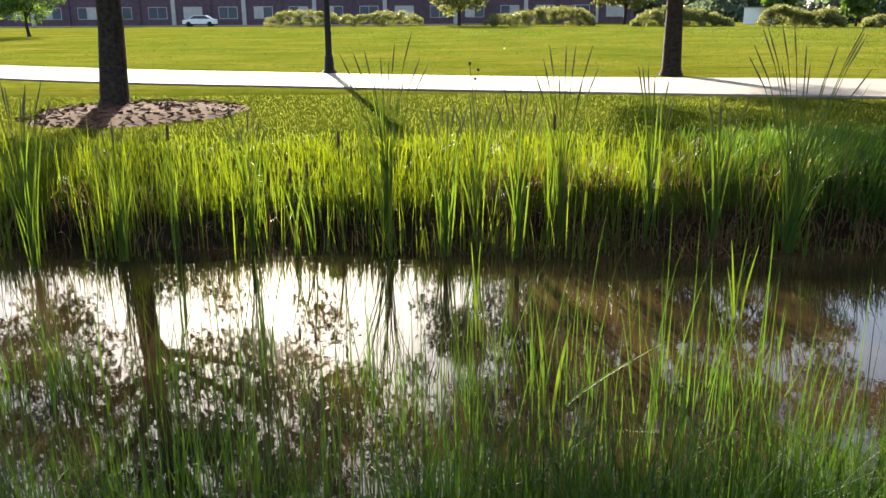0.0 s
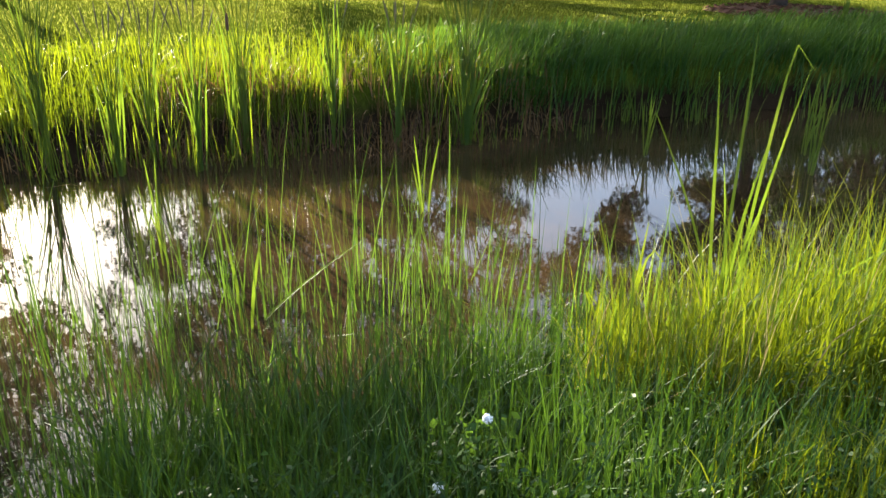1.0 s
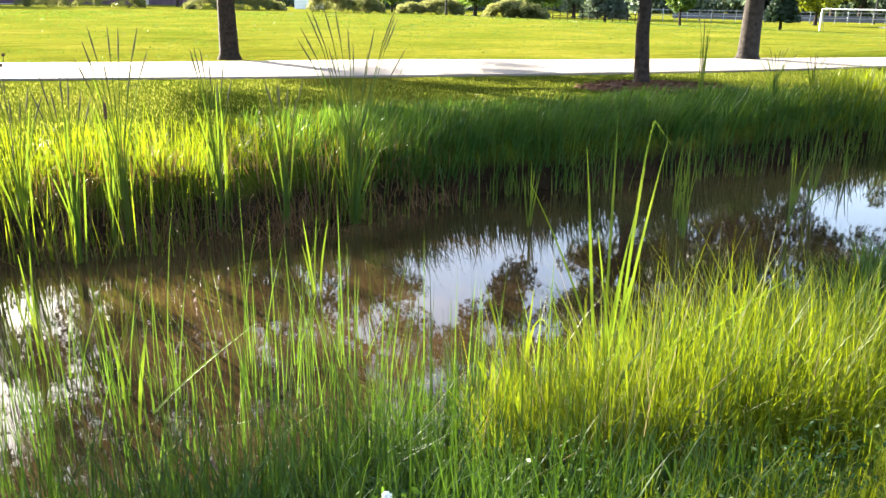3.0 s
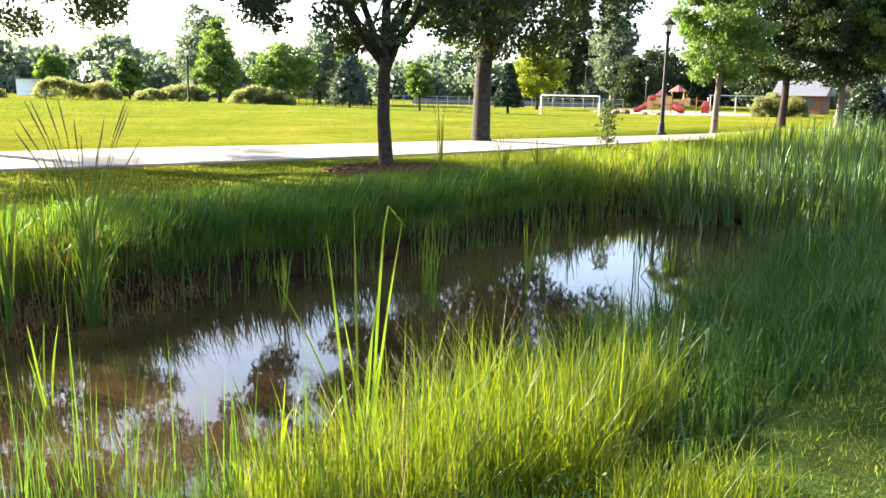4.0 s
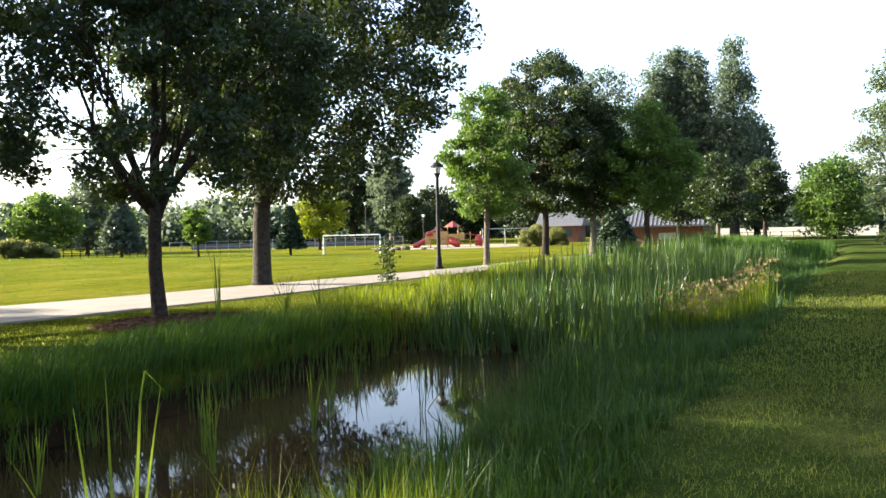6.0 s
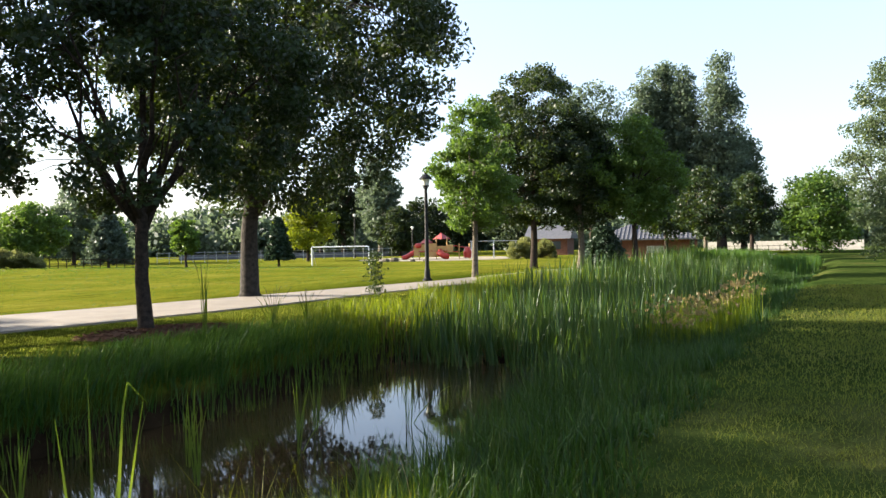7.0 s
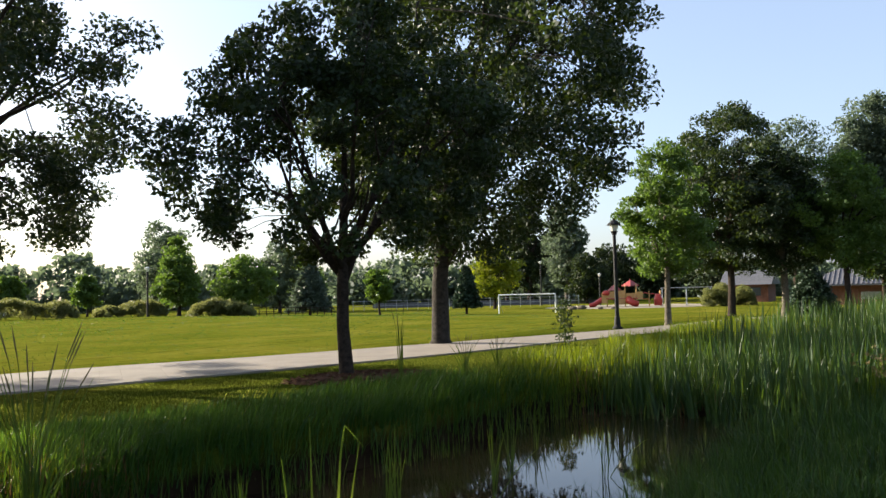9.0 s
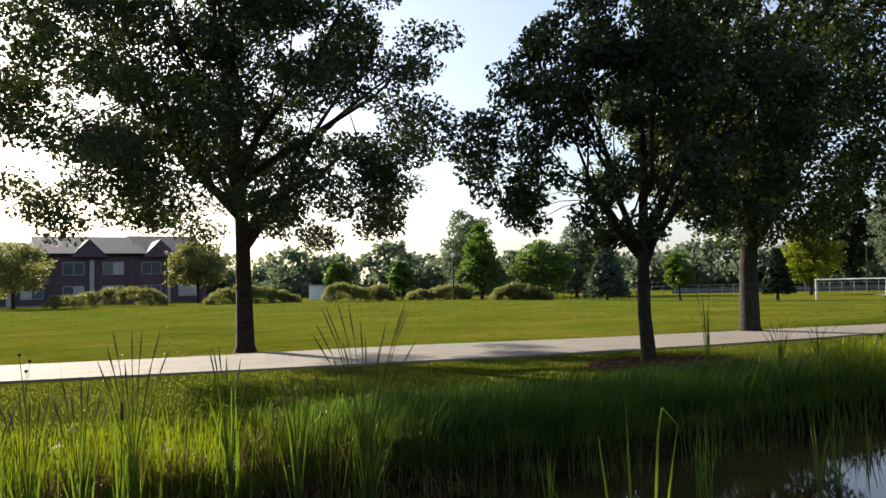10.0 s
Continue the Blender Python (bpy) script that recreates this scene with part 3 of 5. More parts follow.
def street_lamp(at, label):
    z = float(height(*at))
    root = thing("street_lamp", (at[0], at[1], z), label, "lamp post", "lamp posts by the path")
    part("base", Bag().lathe([(0.0, -0.05), (0.2, -0.05), (0.2, 0.06), (0.13, 0.12), (0.11, 0.45), (0.085, 0.5)], 14), BLACK, root)
    part("pole", Bag().lathe([(0.085, 0.45), (0.08, 1.2), (0.065, 3.7), (0.05, 3.75), (0.0, 3.76)], 14), BLACK, root)
    part("collar", Bag().lathe([(0.05, 3.7), (0.1, 3.74), (0.1, 3.78), (0.15, 3.86), (0.0, 3.87)], 14), BLACK, root)
    part("lantern", Bag().lathe([(0.0, 3.86), (0.12, 3.87), (0.19, 4.12), (0.0, 4.13)], 8), LAMPGLASS, root, "frosted lantern glass")
    part("cap", Bag().lathe([(0.27, 4.1), (0.27, 4.14), (0.1, 4.3), (0.05, 4.31), (0.05, 4.36), (0.0, 4.38)], 12), BLACK, root)
    return root


street_lamp((28.87, 14.89), "black metal lamp post with a flared lantern beside the path")
street_lamp((-2.94, 21.2), "black metal lamp post beyond the path")

FILL = "park trees along the path"
tree((31.35, 13.88), 7.6, 1.9, 1.9, 0.26, LEAF_GREEN, "young maple with a pale slender trunk by the path", 51, BARK_PALE, TALL, 150, 150, 0.15, 0.25, limbs=6, group=FILL)
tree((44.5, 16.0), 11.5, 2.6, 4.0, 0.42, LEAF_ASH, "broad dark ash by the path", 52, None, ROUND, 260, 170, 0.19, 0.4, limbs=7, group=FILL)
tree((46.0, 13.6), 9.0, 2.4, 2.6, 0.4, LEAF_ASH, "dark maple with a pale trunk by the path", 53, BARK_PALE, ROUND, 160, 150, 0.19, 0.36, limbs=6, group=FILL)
tree((46.0, 10.4), 8.4, 2.4, 2.7, 0.32, LEAF_GREEN, "bright green maple by the path", 54, None, TALL, 160, 150, 0.19, 0.34, limbs=6, group=FILL)
# ---- trees further off: angle clockwise from +y, distance, crown top and widths in metres ----
def polar(az, d):
    return (d * math.sin(radians(az)), d * math.cos(radians(az)))


def far_tree(az, d, tall, radius, leaf, label, seed, profile=ROUND, low=0.22, bark=None, clusters=100, per=70, size=None, group="", lumps=0.3):
    size = size or 0.0040 * d
    return tree(polar(az, d), tall, tall * low, radius, 0.05 * tall, leaf, label, seed, bark, profile, clusters, per, size, radius * (0.3 if profile is COLUMN else 0.14) + 0.1, limbs=5, group=group, lumps=lumps)


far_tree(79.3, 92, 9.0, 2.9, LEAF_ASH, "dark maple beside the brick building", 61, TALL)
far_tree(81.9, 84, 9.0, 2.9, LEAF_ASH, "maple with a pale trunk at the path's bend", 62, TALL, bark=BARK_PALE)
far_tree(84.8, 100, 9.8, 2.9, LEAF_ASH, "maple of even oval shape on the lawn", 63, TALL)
far_tree(88.9, 116, 10.6, 5.4, LEAF_GREEN, "wide bushy tree whose crown nearly meets the ground", 64, ROUND, 0.06, clusters=170)
far_tree(78.0, 122, 27.5, 2.7, LEAF_BLUE_HAZE, "tall columnar poplar behind the brick pavilion", 65, COLUMN, 0.1, lumps=0.12, clusters=260, group="poplars behind the building")
far_tree(79.3, 124, 28.0, 2.6, LEAF_BLUE_HAZE, "tall columnar poplar behind the brick pavilion", 66, COLUMN, 0.1, lumps=0.12, clusters=260, group="poplars behind the building")
far_tree(80.5, 122, 27.0, 2.6, LEAF_BLUE_HAZE, "tall columnar poplar behind the brick pavilion", 67, COLUMN, 0.1, lumps=0.12, clusters=260, group="poplars behind the building")
far_tree(82.9, 120, 27.5, 3.0, LEAF_BLUE_HAZE, "tall columnar poplar behind the brick pavilion", 68, COLUMN, 0.1, lumps=0.12, clusters=280, group="poplars behind the building")
far_tree(84.3, 124, 18.5, 2.6, LEAF_BLUE_HAZE, "shorter leaning poplar behind the brick pavilion", 69, COLUMN, 0.1, lumps=0.12, clusters=160, group="poplars behind the building")
far_tree(74.3, 118, 25.0, 7.0, LEAF_BLUE_HAZE, "broad cottonwood behind the brick building", 70, TALL, 0.15, clusters=220)
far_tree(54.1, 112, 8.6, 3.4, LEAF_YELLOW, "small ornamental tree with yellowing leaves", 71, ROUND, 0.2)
far_tree(59.2, 150, 19.0, 4.4, LEAF_BLUE_HAZE, "cottonwood with pale green foliage", 72, TALL, 0.15, clusters=150, bark=BARK_PALE)
far_tree(56.6, 160, 20.5, 4.2, LEAF_OAK, "tall dark tree at the park's edge", 73, TALL, 0.1, clusters=140)
far_tree(55.0, 165, 17.0, 4.5, LEAF_OAK, "tall dark tree at the park's edge", 74, TALL, 0.1, clusters=120)
far_tree(36.5, 92, 6.4, 3.0, LEAF_GREEN, "round shade tree at the field's edge", 75, ROUND, 0.18, clusters=110)
far_tree(32.2, 92, 8.6, 2.5, LEAF_GREEN, "pear tree of even pyramid shape", 76, (0.8, 1.0, 0.95, 0.8, 0.6, 0.4, 0.15), 0.15, clusters=130)
far_tree(31.2, 135, 14.8, 4.6, LEAF_BLUE_HAZE, "hazy poplar behind the pear tree", 77, TALL, 0.1, clusters=120)
far_tree(38.9, 125, 10.8, 3.6, LEAF_BLUE_HAZE, "pale cottonwood at the field's edge", 78, TALL, 0.1)
far_tree(40.5, 130, 9.0, 3.2, LEAF_GREEN, "shade tree at the field's edge", 79, TALL, 0.1)
far_tree(45.9, 88, 4.9, 1.5, LEAF_GREEN, "sapling at the field's edge", 80, TALL, 0.3, clusters=60)
far_tree(22.0, 110, 5.0, 1.9, LEAF_GREEN, "sapling beside the white shed", 81, ROUND, 0.25, clusters=60)
far_tree(26.5, 100, 4.6, 1.6, LEAF_GREEN, "sapling between the shrubs", 82, TALL, 0.25, clusters=60)
far_tree(12.4, 112, 8.0, 3.9, SHRUB, "small round tree before the school", 83, ROUND, 0.25, clusters=110)
far_tree(1.2, 105, 8.4, 3.8, SHRUB, "small tree with thin foliage before the school", 84, ROUND, 0.2, clusters=80)
far_tree(-26.5, 70, 4.5, 2.2, LEAF_GREEN, "young tree on the lawn", 85, ROUND, 0.3, clusters=60)
far_tree(62.5, 165, 11.0, 5.0, LEAF_OAK, "dark tree behind the playground", 86, ROUND, 0.1)
far_tree(65.5, 160, 10.5, 5.0, LEAF_OAK, "dark tree behind the playground", 87, ROUND, 0.1)
far_tree(60.6, 140, 8.0, 3.5, LEAF_OAK, "dark tree behind the playground", 88, ROUND, 0.1)
far_tree(69.0, 140, 10.0, 5.0, LEAF_OAK, "dark tree behind the playground", 89, ROUND, 0.1)


def conifer(at, tall, radius, needle, label, seed, tiers=16, low=0.05):
    r = random.Random(seed)
    z = float(height(*at))
    root = thing("conifer", (at[0], at[1], z), label, "tree")
    part("trunk", Bag().tube([(0, 0, -0.1), (0, 0, tall * 0.5), (0, 0, tall * 0.97)], [0.03 * tall, 0.02 * tall, 0.005], 8), BARK, root)
    ctr, twigs = [], Bag()
    for k in range(tiers):
        s = k / (tiers - 1)
        zz = tall * (low + (1 - low) * s)
        rad = radius * (1 - s) ** 0.8 + 0.03 * tall
        for j in range(9):
            a = 2.4 * k + 2 * math.pi * j / 9 + r.uniform(-0.2, 0.2)
            rr = rad * r.uniform(0.8, 1.1)
            tip = Vector((rr * math.cos(a), rr * math.sin(a), zz - 0.12 * rr))
            twigs.tube([(0, 0, zz), tip], [0.02, 0.006], 4, False)
            for f in (0.45, 0.7, 0.95):
                ctr.append((tip.x * f, tip.y * f, zz - 0.12 * rr * f))
    tagged(part("branchwork", twigs, BARK, root), kind="stuff")
    d = math.hypot(*at)
    part("crown", leaves("crown", np.array(ctr), 0.07 * radius + 0.05, 26, max(0.12, 0.0042 * d), needle, 0.6), needle, root)
    return root


conifer(polar(75.1, 55), 3.0, 1.75, NEEDLE, "plump dark blue spruce beside the brick building", 5)
conifer(polar(41.0, 96), 6.2, 2.6, NEEDLE_SILVER, "pine with airy branches at the field's edge", 6, low=0.15)
conifer(polar(52.1, 86), 5.0, 1.4, NEEDLE, "small dark conifer at the field's edge", 7, low=0.2)
tree((52.5, -3.6), 13.4, 0.8, 3.3, 0.5, LEAF_SILVER, "tall silvery willow at the lawn's edge", 8, None, (0.7, 0.9, 1.0, 0.95, 0.85, 0.7, 0.5, 0.25), 230, 170, 0.17, 0.42, limbs=7)

# ---- shrubs along the field's edge ----
def shrub_row(az0, az1, d, tall, seed):
    p0, p1 = Vector((*polar(az0, d), 0)), Vector((*polar(az1, d), 0))
    mid, half = (p0 + p1) / 2, (p1 - p0).length / 2
    root = thing("shrub", (mid.x, mid.y, float(height(mid.x, mid.y))), "rounded grey-green willow shrub at the field's edge", "shrub", "shrubs along the field")
    r = np.random.default_rng(seed)
    n = 150
    u = r.uniform(-1, 1, n)
    env = tall * (0.55 + 0.45 * np.abs(np.sin(1.6 * u + seed))) * np.sqrt(np.clip(1 - u ** 4, 0.05, 1))
    d_ = (p1 - p0).normalized()
    dep = r.normal(0, 0.6, n)
    pts = np.stack([d_.x * u * half - d_.y * dep, d_.y * u * half + d_.x * dep, env * r.random(n) ** 0.6 * 0.92 + 0.1], 1)
    part("crown", leaves("crown", pts, 0.28, 110, 0.17, SHRUB, 1.8), SHRUB, root)
    stems = Bag()
    for k in range(10):
        v = pts[k * 7]
        stems.tube([(v[0] * 0.8, v[1] * 0.8, -0.1), tuple(v)], [0.04, 0.015], 5, False)
    tagged(part("stems", stems, BARK, root), kind="stuff")


for k, (a0, a1, d, h) in enumerate([(-12.0, -1.2, 105, 2.2), (2.98, 10.4, 100, 2.3), (13.0, 19.2, 96, 2.1), (20.9, 25.8, 90, 2.2), (27.0, 31.3, 90, 1.6), (32.9, 37.1, 84, 1.7), (34.2, 36.2, 90, 2.0), (68.4, 70.0, 101, 2.9), (70.3, 71.6, 106, 2.4)]):
    shrub_row(a0, a1, d, h, k + 3)

# ---- woods closing the distance ----
ctr = []
for k in range(230):
    az = -60 + 330 * k / 230 + rng.uniform(-1, 1)
    d = rng.uniform(185, 240) if az < 50 else rng.uniform(175, 230)
    h, rad = rng.uniform(8, 12.5), rng.uniform(5.5, 8.5)
    if 66 < az < 95:
        h *= 0.75
    x, y = polar(az, d)
    p = crown_points(56, 0.1, h, rad, (0.9, 1.0, 1.0, 0.9, 0.75, 0.5), 500 + k) + np.array([x, y, float(height(x, y))])
    ctr.append(p)
single("far_woods", leaves("far_woods", np.concatenate(ctr), 1.4, 22, 1.6, LEAF_BLUE_HAZE, 1.0), LEAF_BLUE_HAZE, "belt of hazy dark green trees closing the distance", "woods", "stuff")


# ---- school building ----
def school():
    root = thing("school_building", (0, 0, 0), "two-storey plum brick school with slate roofs and pale windows", "building")
    y0, y1 = 128.0, 150.0

    def block(xa, xb, eave, ridge):
        part("wall", Bag().box(xa, xb, y0, y1, -0.2, eave), BRICK_DARK, root)
        b = Bag()
        ym = (y0 + y1) / 2
        for sgn in (0, 0.25):
            b.poly([(xa - 0.6, y0 - 0.8, eave + sgn), (xb + 0.6, y0 - 0.8, eave + sgn), (xb + 0.6, ym, ridge + sgn), (xa - 0.6, ym, ridge + sgn)])
            b.poly([(xa - 0.6, y1 + 0.8, eave + sgn), (xa - 0.6, ym, ridge + sgn), (xb + 0.6, ym, ridge + sgn), (xb + 0.6, y1 + 0.8, eave + sgn)])
        for x in (xa - 0.6, xb + 0.6):
            b.poly([(x, y0 - 0.8, eave), (x, ym, ridge), (x, ym, ridge + 0.25), (x, y0 - 0.8, eave + 0.25)])
            b.poly([(x, y0, eave), (x, y1, eave), (x, ym, ridge)])
        part("roof", b, SLATE, root)

    block(-75, 6, 6.8, 9.4)
    block(6, 20, 7.2, 10.4)
    block(20, 29.5, 7.0, 10.6)
    for xg in (-46, -20, 12.5, 22.5):
        g = Bag()
        g.poly([(xg - 2.6, y0 - 1.0, 6.9), (xg + 2.6, y0 - 1.0, 6.9), (xg, y0 - 1.0, 9.6)])
        g.poly([(xg - 2.6, y0 - 1.0, 6.9), (xg, y0 - 1.0, 9.6), (xg, y0 + 8.5, 9.6), (xg - 2.6, y0 + 1.0, 6.9)])
        g.poly([(xg + 2.6, y0 - 1.0, 6.9), (xg + 2.6, y0 + 1.0, 6.9), (xg, y0 + 8.5, 9.6), (xg, y0 - 1.0, 9.6)])
        part("dormer", g, BRICK_DARK, root, "plum brick gable above the eaves")
    k = 0
    for x in np.arange(-72, 29, 5.4):
        for z0, z1 in ((0.9, 2.7), (4.3, 6.2)):
            wdw = part("window", Bag().box(x, x + 2.9, y0 - 0.08, y0 - 0.02, z0, z1), STUCCO, root, "pale blinds behind a wide window")
            part("pane", Bag().box(x + 0.1, x + 1.4, y0 - 0.12, y0 - 0.085, z0 + 0.1, z1 - 0.1), STUCCO if (k * 7) % 4 == 0 else GLASS, wdw)
            part("pane", Bag().box(x + 1.5, x + 2.8, y0 - 0.12, y0 - 0.085, z0 + 0.1, z1 - 0.1), STUCCO if (k * 5) % 3 == 0 else GLASS, wdw)
            k += 1
        part("pilaster", Bag().box(x + 3.6, x + 4.2, y0 - 0.25, y0 - 0.003, -0.2, 6.5), STUCCO if k % 4 == 0 else BRICK_DARK, root)


school()
lot = Bag()
for k in range(12):
    lot.box(-64 + 6 * k, -58.03 + 6 * k, 115.5, 123.0, -0.08, 0.035)
single("pavement", lot, CONCRETE, "pale concrete forecourt before the school", "pavement", "structure")


def brick_pavilion():
    at = polar(78.3, 102)
    root = thing("brick_pavilion", (at[0], at[1], float(height(*at)) - 0.02), "low brick park pavilion with a grey ribbed hip roof", "building", turn=8)
    part("wall", Bag().box(-3, 3, -4.5, 4.5, 0, 2.3), BRICK, root)
    b = Bag()
    x0, x1, ya, yb, e, rz = -4.2, 4.2, -5.8, 6.6, 2.3, 4.1
    rid = [(0, ya + 4, rz), (0, yb - 4, rz)]
    b.poly([(x0, ya, e), rid[0], rid[1], (x0, yb, e)])
    b.poly([(x1, ya, e), (x1, yb, e), rid[1], rid[0]])
    b.poly([(x0, ya, e), (x1, ya, e), rid[0]])
    b.poly([(x0, yb, e), rid[1], (x1, yb, e)])
    b.box(x0, x1, ya, yb, e - 0.18, e - 0.01)
    part("roof", b, ROOF, root)
    for k in range(24):
        y = ya + 0.6 + k * (yb - ya - 1.2) / 23
        top = min(1.0, (y - ya) / 4, (yb - y) / 4)
        part("rib", Bag().tube([(x0 - 0.02, y, e + 0.03), (x0 * (1 - top), y, e + (rz - e) * top + 0.03)], [0.05, 0.05], 4), ROOF, root)
    part("sign_board", Bag().box(-3.12, -3.02, -1.6, 0.4, 0.6, 1.4), STUCCO, root)
    for y in (5.2, -5.4):
        part("post", Bag().box(-3.9, -3.6, y, y + 0.3, 0, 2.2), BRICK, root)


brick_pavilion()


def low_house():
    at = polar(71.4, 128)
    root = thing("low_house", (at[0], at[1], float(height(*at))), "low stucco house with a tan roof behind the trees", "building", turn=10)
    part("wall", Bag().box(-4, 4, -3, 3, 0, 2.6), BRICK, root)
    b = Bag()
    b.poly([(-5, -3.6, 2.5), (0, -3.6, 4.6), (0, 3.6, 4.6), (-5, 3.6, 2.5)]).poly([(5, -3.6, 2.5), (5, 3.6, 2.5), (0, 3.6, 4.6), (0, -3.6, 4.6)])
    b.poly([(-5, -3.6, 2.5), (5, -3.6, 2.5), (0, -3.6, 4.6)]).poly([(-5, 3.6, 2.5), (0, 3.6, 4.6), (5, 3.6, 2.5)])
    part("roof", b, ROOF, root)
    part("window", Bag().box(-4.06, -4.0, -2, -0.6, 0.9, 2.1), GLASS, root)


low_house()


# ---- playground ----
def playground():
    at = polar(63.0, 106)
    z = float(height(*at))
    bed = Bag()
    bed.lathe([(0.0, 0.05), (11.0, 0.05), (11.4, -0.05)], 40, (*polar(63.5, 110), z))
    single("play_sand_bed", bed, SAND, "pale sand bed under the playground", "sand", "structure")
    root = thing("play_structure", (at[0], at[1], z + 0.04), "red and tan playground tower with slides and peaked roofs", "playground", turn=-63)
    # x runs across the view, y away from it
    for x, y, h in [(-1.9, 0, 2.0), (-1.9, 1.2, 2.0), (-0.7, 0, 2.2), (-0.7, 1.2, 2.2), (0.4, 0, 2.9), (0.4, 1.4, 2.9), (1.8, 0, 2.9), (1.8, 1.4, 2.9), (3.4, 0.4, 2.0), (4.8, 0.4, 2.0), (4.8, 1.6, 2.0)]:
        part("post", Bag().tube([(x, y, 0), (x, y, h)], [0.07, 0.07], 8), TAN, root)
    part("deck", Bag().box(-2, 2, -0.1, 1.5, 1.0, 1.12), RED, root)
    part("panel", Bag().box(-1.9, -0.7, -0.06, 0.0, 1.15, 2.0), TAN, root)
    part("panel", Bag().box(-0.6, 0.35, -0.06, 0.0, 1.15, 2.1), TAN, root)
    part("panel", Bag().box(0.5, 1.7, -0.06, 0.0, 1.15, 1.75), TAN, root)
    part("panel", Bag().box(-2.6, -1.95, -0.1, 1.3, 0.5, 1.9), TAN, root)
    part("panel", Bag().box(-0.7, 0.4, -0.2, -0.12, 0.3, 1.05), TAN, root)
    part("panel", Bag().box(1.85, 2.6, -0.1, 1.3, 0.9, 1.9), TAN, root)
    for x, rr, zz, m in [(1.1, 1.15, 2.65, DARKRED), (-0.9, 0.9, 2.1, DARKRED)]:
        part("peaked_roof", Bag().lathe([(rr, zz), (rr, zz + 0.06), (0.0, zz + 0.85)], 4, (x, 0.7, 0)), m, root, "dark red peaked roof")
    part("slide", Bag().tube([(-2.0, 0.5, 1.15), (-2.5, 0.45, 1.0), (-3.6, 0.4, 0.35), (-4.2, 0.4, 0.22)], [0.33, 0.33, 0.33, 0.3], 8), RED, root)
    part("tube_slide", Bag().tube([(0.9, -0.1, 1.0), (0.8, -0.9, 0.8), (1.4, -1.4, 0.5), (1.9, -1.2, 0.35)], [0.42, 0.42, 0.42, 0.42], 10), RED, root, smooth=True)
    part("bubble_panel", Bag().lathe([(0.0, 0.0), (0.35, 0.02), (0.5, 0.3), (0.35, 0.62), (0.0, 0.68)], 12, (-2.0, 0.0, 1.5)), RED, root, smooth=True)
    part("climber", Bag().tube([(2.2, 0.5, 1.6), (3.0, 0.5, 1.75), (3.4, 0.5, 1.6), (4.8, 0.5, 1.5)], [0.06] * 4, 6).tube([(1.8, 0.5, 1.1), (3.4, 0.5, 0.9)], [0.05, 0.05], 6), RED, root)
    part("spinner", Bag().lathe([(0.0, 0.1), (0.5, 0.12), (0.55, 0.9), (0.35, 1.5), (0.0, 1.6)], 10, (4.5, 0.2, 0)), RED, root)
    sw = thing("swing_frame", (*polar(67.3, 108), z + 0.04), "steel swing frame on the sand bed", "swing", turn=-63)
    for x in (-3, 0, 3):
        part("leg", Bag().tube([(x, -0.8, 0), (x, 0, 2.3)], [0.05, 0.05], 6), STEEL, sw)
        part("leg", Bag().tube([(x, 0.8, 0), (x, 0, 2.3)], [0.05, 0.05], 6), STEEL, sw)
    part("top_bar", Bag().tube([(-3.2, 0, 2.3), (3.2, 0, 2.3)], [0.05, 0.05], 6), STEEL, sw)
    for x in (-2.0, -1.0, 1.0, 2.0):
        part("swing_seat", Bag().box(x - 0.25, x + 0.25, -0.1, 0.1, 0.5, 0.54).box(x - 0.25, x - 0.235, -0.01, 0.01, 0.54, 2.3).box(x + 0.235, x + 0.25, -0.01, 0.01, 0.54, 2.3), BLACK, sw)
    for az, d, s in [(59.6, 98, 0.5), (60.2, 99, 0.6), (61.5, 97, 0.35), (62.4, 97, 0.35)]:
        p = polar(az, d)
        single("boulder", Bag().lathe([(0.0, 0), (0.9 * s, 0.0), (s, 0.35 * s), (0.7 * s, 0.75 * s), (0.0, 0.85 * s)], 7, (*p, float(height(*p)))), BARK_PALE, "grey-brown boulder at the edge of the play area", "boulder")


playground()


def soccer_goal():
    a, b = polar(54.4, 87), polar(58.4, 85)
    z = float(height(*a))
    root = thing("soccer_goal", (a[0], a[1], z), "white metal football goal without a net on the field", "goal")
    dx, dy = b[0] - a[0], b[1] - a[1]
    n = Vector((-dy, dx)).normalized() * 1.2
    part("goal_post", Bag().tube([(0, 0, -0.05), (0, 0, 2.0)], [0.065, 0.065], 10), WHITE, root)
    part("goal_post", Bag().tube([(dx, dy, -0.05), (dx, dy, 2.0)], [0.065, 0.065], 10), WHITE, root)
    part("crossbar", Bag().tube([(-0.06, 0, 2.0), (dx, dy, 2.0)], [0.065, 0.065], 10), WHITE, root)
    for x, y in ((0, 0), (dx, dy)):
        part("stay", Bag().tube([(x, y, 1.9), (x + n.x, y + n.y, 0.0)], [0.025, 0.025], 6), STEEL, root)


soccer_goal()


